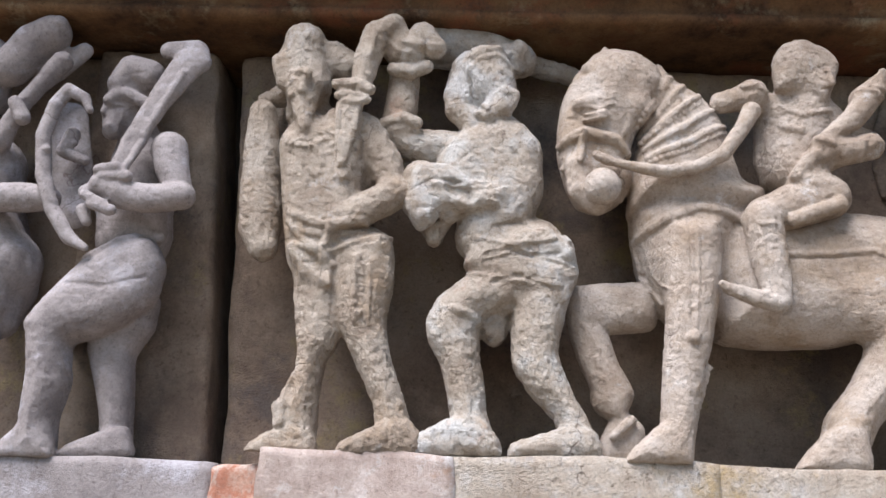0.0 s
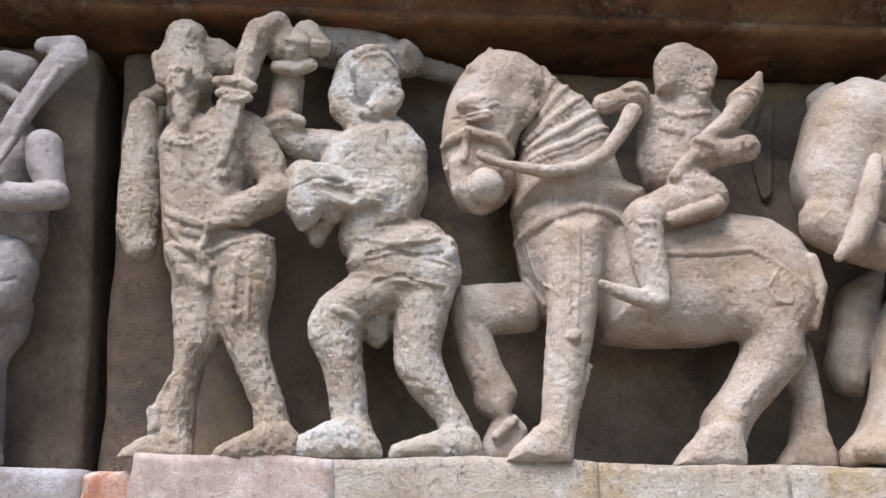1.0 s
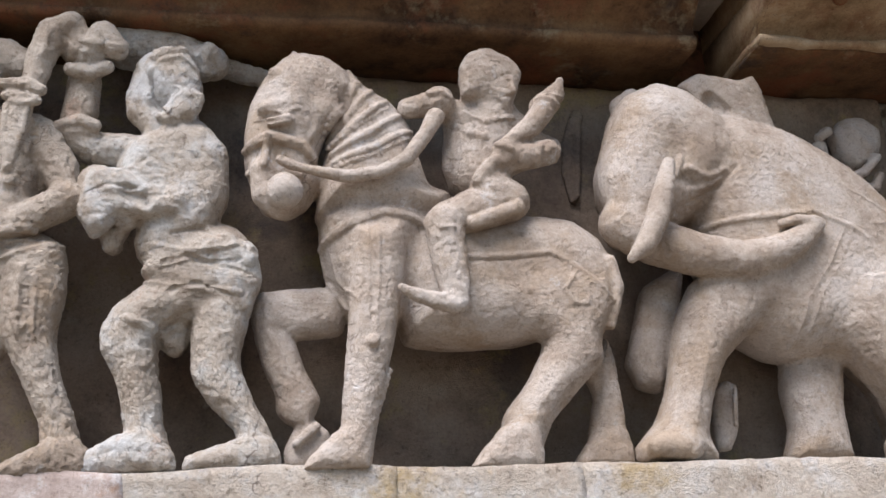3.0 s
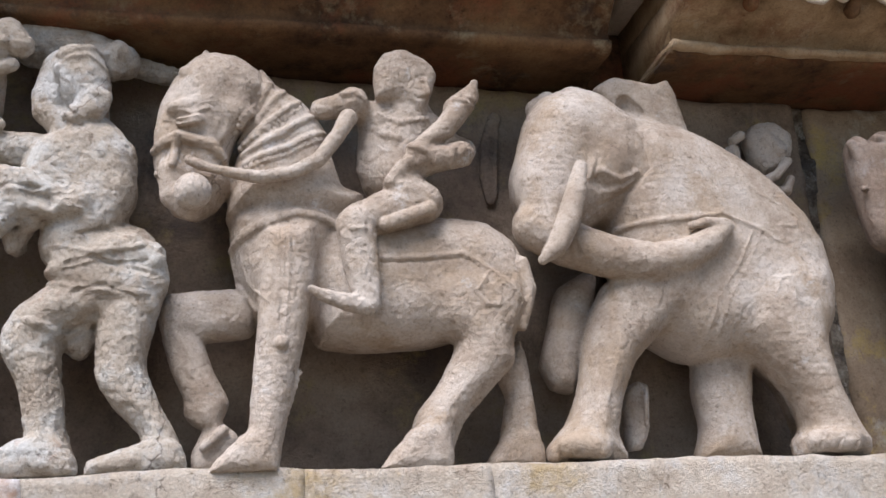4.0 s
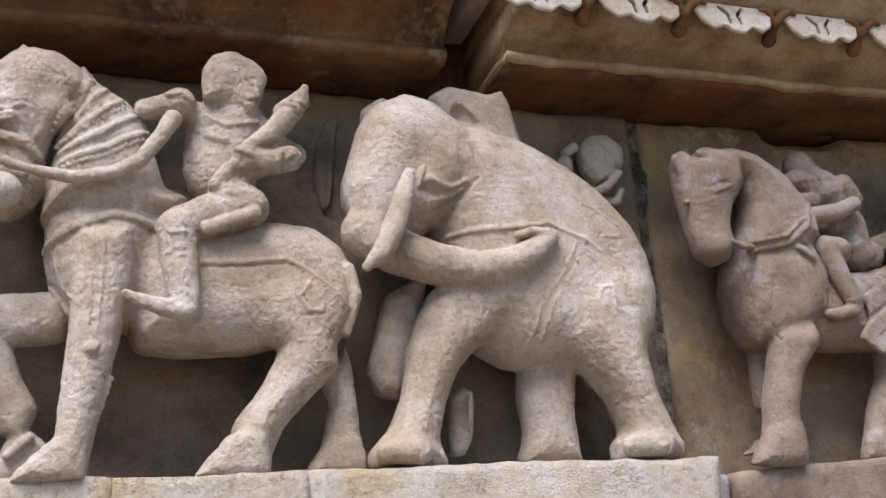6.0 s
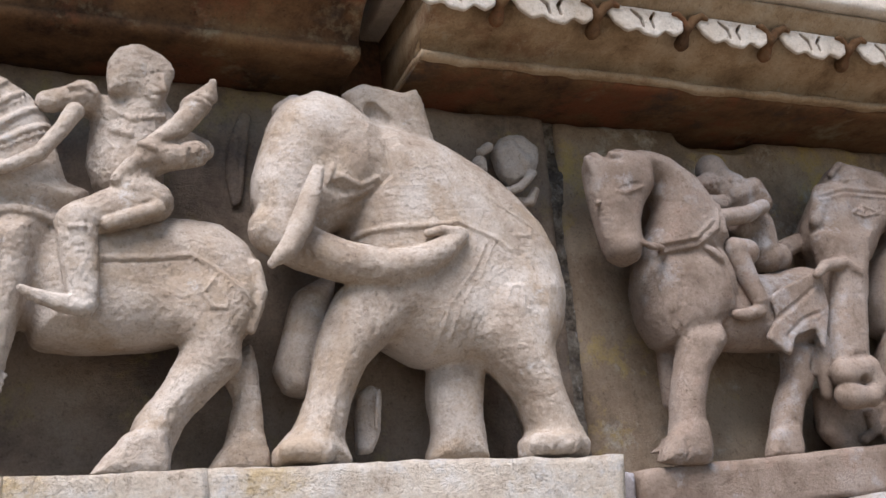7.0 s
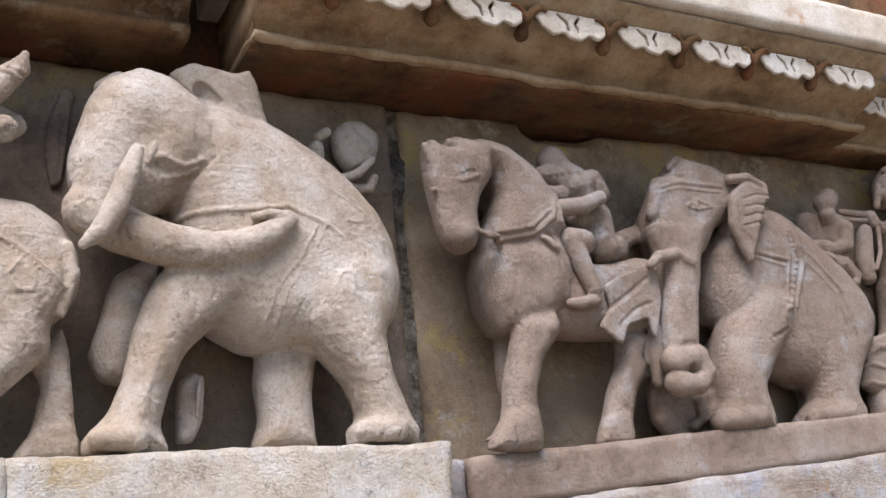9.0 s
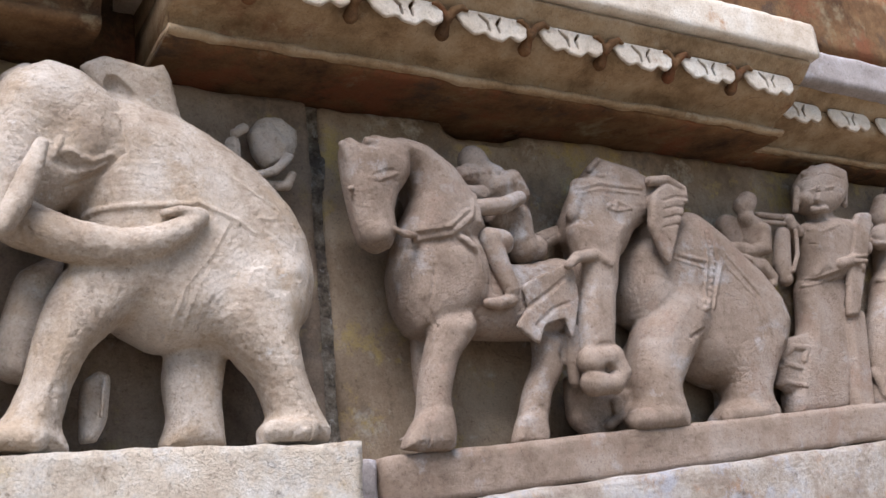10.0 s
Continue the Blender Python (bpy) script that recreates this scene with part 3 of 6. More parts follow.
c = Carving()
c.limb((-0.682, 1.298, 1.995, 0.0478), (-0.673, 1.291, 1.918, 0.0406), (-0.657, 1.295, 1.879, 0.0450), (-0.641, 1.300, 1.857, 0.0495), k=0.013)
c.limb((-0.642, 1.242, 1.934, 0.0199), (-0.597, 1.242, 1.935, 0.0198), (-0.568, 1.239, 1.933, 0.0168), k=0.006)
c.limb((-0.708, 1.287, 2.102, 0.0373), (-0.708, 1.286, 2.155, 0.0361), k=0.0108)
c.limb((-0.664, 1.268, 2.137, 0.0275), (-0.638, 1.269, 2.174, 0.0293), (-0.611, 1.266, 2.191, 0.0261), (-0.599, 1.253, 2.198, 0.0132), k=0.006)
c.limb((-0.612, 1.286, 2.144, 0.0214), (-0.568, 1.278, 2.170, 0.0133), k=0.0063, flat=0.6)
c.limb((-0.653, 1.251, 2.018, 0.0158), (-0.640, 1.248, 2.046, 0.0127), (-0.625, 1.246, 2.076, 0.0112), (-0.584, 1.250, 2.139, 0.0145), k=0.005)
c.limb((-0.618, 1.233, 2.046, 0.0111), (-0.631, 1.232, 2.067, 0.0100), k=0.004)
c.limb((-0.654, 1.284, 1.844, 0.0443), (-0.659, 1.276, 1.765, 0.0359), (-0.645, 1.265, 1.674, 0.0248), (-0.632, 1.257, 1.624, 0.0173), k=0.0112)
c.limb((-0.644, 1.321, 1.823, 0.0414), (-0.632, 1.302, 1.779, 0.0216), k=0.0123)
c.limb((-0.571, 1.222, 2.059, 0.0099), (-0.580, 1.222, 2.016, 0.0101), (-0.572, 1.223, 1.960, 0.0108), (-0.553, 1.222, 1.913, 0.0099), (-0.525, 1.221, 1.874, 0.0094), (-0.501, 1.217, 1.860, 0.0050), k=0.003)
c.limb((-0.573, 1.227, 2.063, 0.0099), (-0.558, 1.226, 2.085, 0.0092), (-0.534, 1.225, 2.074, 0.0076), (-0.523, 1.222, 2.054, 0.0053), k=0.003)
c.limb((-0.580, 1.287, 2.066, 0.0290), (-0.567, 1.290, 1.995, 0.0318), (-0.547, 1.280, 1.926, 0.0219), k=0.006, flat=0.35)
c.limb((-0.557, 1.259, 2.033, 0.0108), (-0.566, 1.257, 2.008, 0.0092), (-0.534, 1.255, 1.994, 0.0069), k=0.003)
c.limb((-0.710, 1.358, 1.974, 0.0480), (-0.676, 1.357, 1.872, 0.0469), k=0.013)
c.drape((-0.612, 2.075, 0.0077), (-0.597, 2.047, 0.0061), k=0.003)
c.drape((-0.570, 1.994, 0.0054), (-0.538, 1.996, 0.0047), k=0.003)
c.drape((-0.555, 2.017, 0.0054), (-0.548, 2.024, 0.0055), k=0.003)
c.build("warrior_statue", GREY, "grey sandstone warrior holding a long curved shield", "statue", "carved warriors", 0.6, 2)

c = Carving(0.0017)
c.limb((-0.246, 1.242, 2.169, 0.0301), (-0.248, 1.250, 2.138, 0.0378), (-0.238, 1.245, 2.110, 0.0328), k=0.0099)
c.limb((-0.237, 1.226, 2.093, 0.0262), (-0.234, 1.215, 2.058, 0.0146), (-0.230, 1.208, 2.033, 0.0081), k=0.006)
c.limb((-0.273, 1.229, 2.135, 0.0142), (-0.265, 1.228, 2.105, 0.0126), k=0.0045)
c.limb((-0.208, 1.262, 2.156, 0.0272), (-0.184, 1.256, 2.144, 0.0207), k=0.0081)
c.limb((-0.239, 1.270, 2.080, 0.0301), (-0.224, 1.286, 2.053, 0.0459), k=0.013)
c.limb((-0.234, 1.202, 2.102, 0.0075), (-0.236, 1.204, 2.082, 0.0089), k=0.004)
c.limb((-0.222, 1.253, 2.026, 0.0400), (-0.215, 1.260, 1.985, 0.0475), (-0.213, 1.254, 1.918, 0.0406), (-0.206, 1.256, 1.880, 0.0433), k=0.013)
c.limb((-0.178, 1.260, 2.002, 0.0354), (-0.181, 1.258, 1.929, 0.0333), k=0.0108)
c.limb((-0.188, 1.259, 1.874, 0.0463), (-0.152, 1.255, 1.870, 0.0416), k=0.013)
c.limb((-0.239, 1.249, 2.020, 0.0293), (-0.231, 1.244, 1.922, 0.0241), (-0.219, 1.245, 1.869, 0.0253), k=0.0081)
c.limb((-0.142, 1.249, 1.990, 0.0139), (-0.156, 1.252, 1.959, 0.0169), k=0.0054)
c.limb((-0.301, 1.268, 2.077, 0.0183), (-0.299, 1.274, 2.029, 0.0244), (-0.296, 1.277, 1.972, 0.0273), (-0.293, 1.278, 1.916, 0.0285), (-0.285, 1.271, 1.885, 0.0206), k=0.0074)
c.limb((-0.302, 1.281, 2.101, 0.0115), (-0.280, 1.286, 2.112, 0.0163), k=0.0049)
c.limb((-0.159, 1.248, 2.042, 0.0263), (-0.137, 1.246, 2.005, 0.0237), (-0.116, 1.243, 1.968, 0.0205), k=0.0074)
c.limb((-0.106, 1.223, 1.949, 0.0201), (-0.143, 1.223, 1.929, 0.0201), (-0.178, 1.216, 1.909, 0.0134), k=0.0065)
c.limb((-0.166, 1.209, 2.063, 0.0108), (-0.171, 1.210, 2.021, 0.0122), (-0.174, 1.208, 1.981, 0.0102), (-0.175, 1.202, 1.963, 0.0043), k=0.003, flat=0.5)
c.limb((-0.191, 1.201, 2.090, 0.0082), (-0.170, 1.203, 2.091, 0.0104), (-0.147, 1.201, 2.084, 0.0082), k=0.003)
c.limb((-0.187, 1.201, 2.075, 0.0074), (-0.166, 1.203, 2.073, 0.0089), (-0.150, 1.201, 2.069, 0.0067), k=0.003)
c.limb((-0.160, 1.217, 2.098, 0.0139), (-0.157, 1.222, 2.134, 0.0187), (-0.144, 1.223, 2.176, 0.0204), (-0.126, 1.217, 2.188, 0.0142), k=0.004)
c.limb((-0.125, 1.232, 2.192, 0.0198), (-0.113, 1.236, 2.161, 0.0236), k=0.005)
c.limb((-0.233, 1.338, 2.023, 0.0376), (-0.211, 1.337, 1.938, 0.0369), (-0.191, 1.336, 1.889, 0.0365), k=0.0108)
c.limb((-0.232, 1.215, 1.867, 0.0086), (-0.215, 1.213, 1.837, 0.0071), (-0.189, 1.212, 1.823, 0.0057), k=0.004)
c.limb((-0.262, 1.342, 2.185, 0.0322), (-0.281, 1.333, 2.020, 0.0230), k=0.009)
c.mass((-0.242, 1.889), (-0.176, 1.888), (-0.168, 1.757), (-0.188, 1.724), (-0.191, 1.671), (-0.191, 1.611), (-0.238, 1.609), (-0.245, 1.677), (-0.231, 1.691), (-0.221, 1.727), (-0.232, 1.814), front=1.212, back=1.330, round=0.028, k=0.01)
c.mass((-0.278, 1.604), (-0.271, 1.624), (-0.237, 1.644), (-0.197, 1.647), (-0.187, 1.625), (-0.186, 1.607), front=1.210, back=1.310, round=0.016, k=0.006)
c.mass((-0.180, 1.889), (-0.112, 1.897), (-0.103, 1.831), (-0.113, 1.779), (-0.103, 1.729), (-0.081, 1.674), (-0.065, 1.620), (-0.116, 1.615), (-0.122, 1.673), (-0.146, 1.721), (-0.173, 1.777), (-0.180, 1.829), front=1.203, back=1.330, round=0.030, k=0.01)
c.mass((-0.168, 1.607), (-0.159, 1.627), (-0.119, 1.649), (-0.079, 1.659), (-0.059, 1.639), (-0.057, 1.611), front=1.200, back=1.310, round=0.016, k=0.006)
c.limb((-0.144, 1.202, 1.783, 0.0055), k=0.003)
c.limb((-0.236, 1.217, 1.646, 0.0055), (-0.240, 1.217, 1.670, 0.0048), k=0.004)
c.mass((-0.264, 2.019), (-0.234, 2.042), (-0.173, 2.054), (-0.146, 2.019), (-0.152, 1.959), (-0.159, 1.905), (-0.176, 1.877), (-0.240, 1.875), (-0.251, 1.917), front=1.206, back=1.340, round=0.026, k=0.008)
c.limb((-0.191, 1.229, 2.052, 0.0151), (-0.151, 1.232, 2.041, 0.0181), k=0.008)
c.limb((-0.145, 1.239, 2.030, 0.0226), (-0.125, 1.237, 1.994, 0.0232), (-0.112, 1.228, 1.959, 0.0177), k=0.008)
c.limb((-0.112, 1.225, 1.946, 0.0212), (-0.150, 1.219, 1.919, 0.0189), (-0.179, 1.213, 1.905, 0.0130), k=0.006)
c.mass((-0.193, 2.067), (-0.155, 2.068), (-0.159, 2.030), (-0.172, 1.978), (-0.183, 1.970), front=1.196, back=1.240, round=0.005, k=0.003)
c.drape((-0.178, 1.900, 0.0036), (-0.142, 1.903, 0.0043), (-0.110, 1.913, 0.0036), k=0.002)
c.drape((-0.226, 1.868, 0.0036), (-0.183, 1.865, 0.0043), (-0.112, 1.888, 0.0036), k=0.002)
c.drape((-0.217, 1.846, 0.0029), (-0.182, 1.853, 0.0029), k=0.002, proud=-1)
c.drape((-0.181, 2.066, 0.0015), (-0.180, 2.017, 0.0015), (-0.183, 1.985, 0.0015), k=0.001, proud=-1)
c.beads((-0.245, 2.012, 0.0030), (-0.226, 2.004, 0.0030), (-0.197, 2.013, 0.0030), count=9)
c.drape((-0.256, 2.112, 0.0068), (-0.230, 2.104, 0.0067), k=0.003)
c.drape((-0.248, 2.078, 0.0052), (-0.261, 2.074, 0.0046), k=0.003)
c.drape((-0.241, 1.914, 0.0058), (-0.213, 1.901, 0.0065), (-0.184, 1.896, 0.0065), (-0.149, 1.905, 0.0058), k=0.002)
c.drape((-0.219, 1.889, 0.0057), (-0.183, 1.884, 0.0057), (-0.148, 1.891, 0.0043), k=0.003)
c.drape((-0.178, 2.065, 0.0059), (-0.157, 2.065, 0.0060), k=0.002)
c.drape((-0.145, 2.176, 0.0046), (-0.150, 2.134, 0.0038), k=0.003)
c.drape((-0.232, 1.650, 0.0068), (-0.229, 1.687, 0.0062), (-0.219, 1.708, 0.0055), k=0.003)
c.drape((-0.150, 1.855, 0.0064), (-0.150, 1.807, 0.0056), (-0.149, 1.776, 0.0048), k=0.0025)
c.drape((-0.133, 1.844, 0.0028), (-0.132, 1.779, 0.0028), k=0.002)
c.beads((-0.142, 1.844, 0.0028), (-0.141, 1.793, 0.0028), count=9)
c.beads((-0.252, 2.010, 0.0045), (-0.224, 2.002, 0.0044), (-0.192, 2.021, 0.0045), count=8)
c.drape((-0.240, 1.903, 0.0065), (-0.218, 1.874, 0.0072), (-0.181, 1.847, 0.0064), k=0.002)
c.drape((-0.184, 1.897, 0.0065), (-0.196, 1.867, 0.0064), (-0.185, 1.822, 0.0056), k=0.002)
c.drape((-0.227, 1.975, 0.0029), (-0.210, 1.951, 0.0029), k=0.0015, proud=-1)
c.drape((-0.186, 2.011, 0.0022), (-0.189, 1.954, 0.0022), k=0.0015, proud=-1)
c.build("warrior_statue", WORN, "weathered buff sandstone bearded warrior holding a dagger", "statue", "carved warriors", 1.3, 3)

c = Carving(0.0017)
c.limb((0.005, 1.237, 2.133, 0.0341), (0.013, 1.237, 2.108, 0.0340), (0.025, 1.226, 2.086, 0.0230), k=0.006)
c.limb((-0.014, 1.252, 2.136, 0.0299), (-0.026, 1.247, 2.099, 0.0249), (-0.028, 1.242, 2.076, 0.0202), (-0.012, 1.237, 2.052, 0.0155), k=0.004)
c.limb((0.040, 1.276, 2.169, 0.0258), (0.050, 1.266, 2.180, 0.0162), k=0.004)
c.limb((0.028, 1.218, 2.071, 0.0153), (0.010, 1.218, 2.062, 0.0153), k=0.005)
c.limb((0.042, 1.219, 2.089, 0.0090), (0.040, 1.217, 2.075, 0.0075), k=0.003)
c.cut((-0.004, 1.204, 2.096, 0.0045), (0.007, 1.204, 2.073, 0.0037), k=0.003)
c.cut((0.029, 1.203, 2.112, 0.0052), k=0.003)
c.limb((0.003, 1.256, 2.067, 0.0264), (0.015, 1.270, 2.044, 0.0404), k=0.0121)
c.limb((-0.018, 1.238, 2.015, 0.0258), (0.023, 1.258, 2.029, 0.0460), (0.056, 1.238, 2.013, 0.0258), k=0.0081)
c.limb((0.015, 1.263, 1.992, 0.0565), (0.035, 1.254, 1.969, 0.0468), (0.017, 1.250, 1.931, 0.0433), (0.009, 1.245, 1.898, 0.0385), k=0.013)
c.limb((-0.037, 1.248, 1.993, 0.0229), (-0.021, 1.251, 1.962, 0.0258), k=0.0081)
c.limb((0.059, 1.244, 1.994, 0.0220), (0.064, 1.239, 1.956, 0.0166), k=0.0069)
c.limb((0.029, 1.245, 1.880, 0.0383), (0.070, 1.254, 1.880, 0.0473), (0.092, 1.241, 1.860, 0.0336), k=0.0121)
c.limb((0.032, 1.210, 1.866, 0.0103), (0.060, 1.212, 1.885, 0.0117), (0.085, 1.211, 1.893, 0.0110), (0.110, 1.211, 1.868, 0.0110), k=0.005)
c.limb((0.023, 1.212, 1.945, 0.0148), (-0.013, 1.215, 1.940, 0.0177), (-0.052, 1.215, 1.939, 0.0178), k=0.008)
c.limb((-0.076, 1.233, 1.971, 0.0255), (-0.080, 1.228, 1.936, 0.0209), (-0.073, 1.216, 1.903, 0.0086), k=0.005)
c.limb((-0.048, 1.226, 1.960, 0.0195), (-0.037, 1.222, 1.922, 0.0149), k=0.005)
c.limb((-0.068, 1.267, 1.927, 0.0169), (-0.057, 1.262, 1.898, 0.0115), k=0.0054)
c.limb((-0.034, 1.260, 2.026, 0.0248), (-0.084, 1.258, 2.029, 0.0225), (-0.113, 1.256, 2.041, 0.0210), k=0.006)
c.limb((-0.114, 1.257, 2.047, 0.0218), (-0.109, 1.258, 2.086, 0.0228), (-0.107, 1.256, 2.127, 0.0206), k=0.0067)
c.limb((-0.135, 1.234, 2.047, 0.0075), (-0.105, 1.235, 2.059, 0.0091), (-0.085, 1.234, 2.052, 0.0075), k=0.003)
c.limb((-0.120, 1.230, 2.129, 0.0084), (-0.096, 1.232, 2.126, 0.0099), (-0.074, 1.230, 2.134, 0.0084), k=0.003)
c.limb((-0.100, 1.240, 2.158, 0.0267), (-0.083, 1.234, 2.179, 0.0213), (-0.067, 1.230, 2.162, 0.0173), k=0.005)
c.cut((-0.096, 1.211, 2.140, 0.0083), (-0.090, 1.209, 2.143, 0.0060))
c.limb((-0.065, 1.301, 2.196, 0.0256), (-0.020, 1.301, 2.192, 0.0256), (0.021, 1.296, 2.182, 0.0214), k=0.006)
c.limb((0.054, 1.327, 2.192, 0.0169), (0.128, 1.325, 2.172, 0.0151), k=0.005)
c.limb((0.106, 1.228, 1.881, 0.0162), (0.117, 1.222, 1.849, 0.0096), (0.109, 1.220, 1.816, 0.0084), k=0.005)
c.limb((0.025, 1.337, 2.030, 0.0374), (0.027, 1.337, 1.928, 0.0366), (0.075, 1.336, 1.888, 0.0362), k=0.0108)
c.limb((-0.002, 1.332, 2.159, 0.0317), (0.008, 1.331, 2.070, 0.0311), k=0.009)
c.mass((0.033, 1.866), (0.112, 1.861), (0.091, 1.823), (0.052, 1.801), (0.005, 1.787), (0.009, 1.734), (0.016, 1.678), (0.031, 1.624), (-0.024, 1.614), (-0.029, 1.676), (-0.041, 1.725), (-0.060, 1.760), (-0.063, 1.785), (-0.050, 1.813), (-0.013, 1.842), front=1.205, back=1.330, round=0.032, k=0.01)
c.mass((-0.075, 1.610), (-0.070, 1.637), (-0.032, 1.660), (0.009, 1.664), (0.033, 1.635), (0.037, 1.614), front=1.200, back=1.310, round=0.016, k=0.006)
c.mass((0.045, 1.821), (0.101, 1.871), (0.128, 1.853), (0.114, 1.801), (0.102, 1.750), (0.119, 1.702), (0.143, 1.661), (0.152, 1.620), (0.102, 1.618), (0.102, 1.663), (0.069, 1.693), (0.045, 1.727), (0.044, 1.770), front=1.205, back=1.330, round=0.030, k=0.01)
c.mass((0.041, 1.613), (0.045, 1.632), (0.084, 1.645), (0.117, 1.657), (0.146, 1.652), (0.155, 1.629), (0.153, 1.617), front=1.200, back=1.310, round=0.016, k=0.006)
c.limb((0.024, 1.252, 1.773, 0.0172), (0.031, 1.249, 1.787, 0.0143), k=0.006)
c.mass((-0.017, 2.043), (0.022, 2.061), (0.061, 2.051), (0.080, 2.015), (0.084, 1.967), (0.073, 1.928), (0.058, 1.901), (-0.004, 1.887), (-0.013, 1.910), (-0.034, 1.931), (-0.054, 1.964), (-0.046, 2.018), front=1.206, back=1.340, round=0.030, k=0.008)
c.mass((-0.094, 1.947), (-0.081, 1.983), (-0.041, 1.985), (-0.012, 1.961), (0.010, 1.948), (0.026, 1.930), (0.002, 1.919), (-0.044, 1.922), (-0.058, 1.900), (-0.079, 1.900), (-0.094, 1.927), front=1.190, back=1.260, round=0.016, k=0.006)
c.mass((-0.076, 1.916), (-0.030, 1.921), (-0.049, 1.880), (-0.065, 1.884), front=1.222, back=1.300, round=0.014, k=0.005)
c.mass((-0.005, 1.884), (0.061, 1.908), (0.096, 1.896), (0.124, 1.860), (0.126, 1.835), (0.097, 1.817), (0.041, 1.818), (-0.002, 1.839), (-0.019, 1.855), front=1.203, back=1.330, round=0.026, k=0.008)
c.limb((-0.069, 1.289, 2.204, 0.0275), (-0.004, 1.289, 2.194, 0.0266), (0.053, 1.287, 2.175, 0.0248), k=0.005)
c.drape((-0.089, 1.941, 0.0022), (-0.057, 1.957, 0.0029), (-0.013, 1.951, 0.0029), (0.024, 1.944, 0.0022), k=0.0015, proud=-1)
c.drape((-0.000, 1.886, 0.0036), (0.039, 1.876, 0.0043), (0.096, 1.885, 0.0036), k=0.002)
c.drape((0.008, 1.853, 0.0028), (0.054, 1.865, 0.0036), (0.114, 1.849, 0.0028), k=0.002, proud=-1)
c.drape((-0.010, 1.841, 0.0036), (0.040, 1.832, 0.0035), (0.104, 1.826, 0.0035), k=0.002)
c.drape((-0.003, 2.133, 0.0030), (0.020, 2.142, 0.0038), (0.039, 2.130, 0.0030), k=0.002)
c.drape((-0.018, 2.112, 0.0030), (-0.013, 2.079, 0.0037), (0.003, 2.059, 0.0030), k=0.003, proud=-1)
c.cut((-0.031, 1.190, 1.947, 0.0100), (-0.012, 1.189, 1.935, 0.0085), k=0.008)
c.drape((-0.064, 1.622, 0.0017), (-0.062, 1.615, 0.0017), k=0.001, proud=-1)
c.drape((-0.011, 2.143, 0.0075), (0.012, 2.149, 0.0075), (0.036, 2.167, 0.0070), k=0.003)
c.drape((-0.016, 2.124, 0.0053), (-0.020, 2.088, 0.0053), (-0.005, 2.060, 0.0045), k=0.003)
c.drape((-0.056, 1.950, 0.0043), (-0.031, 1.947, 0.0043), (0.001, 1.958, 0.0043), k=0.003)
c.drape((-0.131, 2.040, 0.0061), (-0.102, 2.046, 0.0068), (-0.087, 2.043, 0.0060), k=0.003)
c.drape((-0.107, 2.162, 0.0061), (-0.084, 2.160, 0.0061), k=0.003)
c.drape((-0.041, 1.947, 0.0036), (-0.013, 1.942, 0.0043), (0.023, 1.951, 0.0036), k=0.0015, proud=-1)
c.drape((0.024, 1.902, 0.0036), (0.053, 1.910, 0.0036), (0.081, 1.893, 0.0028), k=0.0015, proud=-1)
c.drape((0.011, 1.863, 0.0043), (0.039, 1.869, 0.0042), (0.067, 1.862, 0.0035), (0.102, 1.866, 0.0028), k=0.0015, proud=-1)
c.drape((-0.014, 1.988, 0.0029), (0.001, 1.979, 0.0029), k=0.0015, proud=-1)
c.drape((0.041, 2.005, 0.0029), (0.055, 1.981, 0.0029), k=0.0015, proud=-1)
c.drape((0.019, 1.828, 0.0035), (0.054, 1.836, 0.0035), (0.096, 1.819, 0.0028), k=0.0015, proud=-1)
c.drape((-0.026, 1.793, 0.0062), (0.013, 1.780, 0.0057), (0.042, 1.800, 0.0058), k=0.003)
c.build("warrior_statue", WEATHERED, "heavily eroded pale sandstone warrior with raised sword arm", "statue", "carved warriors", 1.5, 4)

c = Carving(0.0015)
c.mass((0.124, 2.126), (0.148, 2.158), (0.174, 2.168), (0.207, 2.164), (0.237, 2.143), (0.245, 2.114), (0.228, 2.080), (0.205, 2.046), (0.196, 2.013), (0.200, 1.977), (0.183, 1.947), (0.157, 1.933), (0.128, 1.941), (0.113, 1.967), (0.102, 2.006), (0.102, 2.051), (0.107, 2.087), front=1.206, back=1.320, round=0.035, k=0.01)
c.limb((0.173, 1.230, 2.118, 0.0302), (0.158, 1.225, 2.066, 0.0252), k=0.016)
c.limb((0.203, 1.226, 2.076, 0.0224), k=0.01)
c.limb((0.127, 1.206, 2.071, 0.0088), (0.165, 1.207, 2.080, 0.0096), k=0.006)
c.limb((0.136, 1.199, 2.049, 0.0065), (0.159, 1.199, 2.054, 0.0073), k=0.003)
c.limb((0.184, 1.222, 2.041, 0.0118), (0.195, 1.217, 2.059, 0.0074), k=0.005)
c.limb((0.155, 1.187, 1.951, 0.0232), k=0.003)
c.limb((0.126, 1.214, 1.988, 0.0159), (0.129, 1.214, 1.954, 0.0157), (0.152, 1.211, 1.936, 0.0128), k=0.008)
c.limb((0.131, 1.218, 1.967, 0.0130), (0.148, 1.215, 1.936, 0.0100), k=0.01)
c.limb((0.156, 1.220, 2.138, 0.0045), (0.165, 1.229, 2.164, 0.0038), k=0.004)
c.limb((0.139, 1.217, 2.128, 0.0075), k=0.006)
c.mass((0.235, 2.157), (0.260, 2.126), (0.298, 2.102), (0.323, 2.067), (0.332, 2.026), (0.344, 1.985), (0.374, 1.974), (0.369, 1.942), (0.301, 1.936), (0.226, 1.943), (0.193, 1.934), (0.200, 1.990), (0.213, 2.047), (0.232, 2.093), front=1.210, back=1.400, round=0.042, k=0.01)
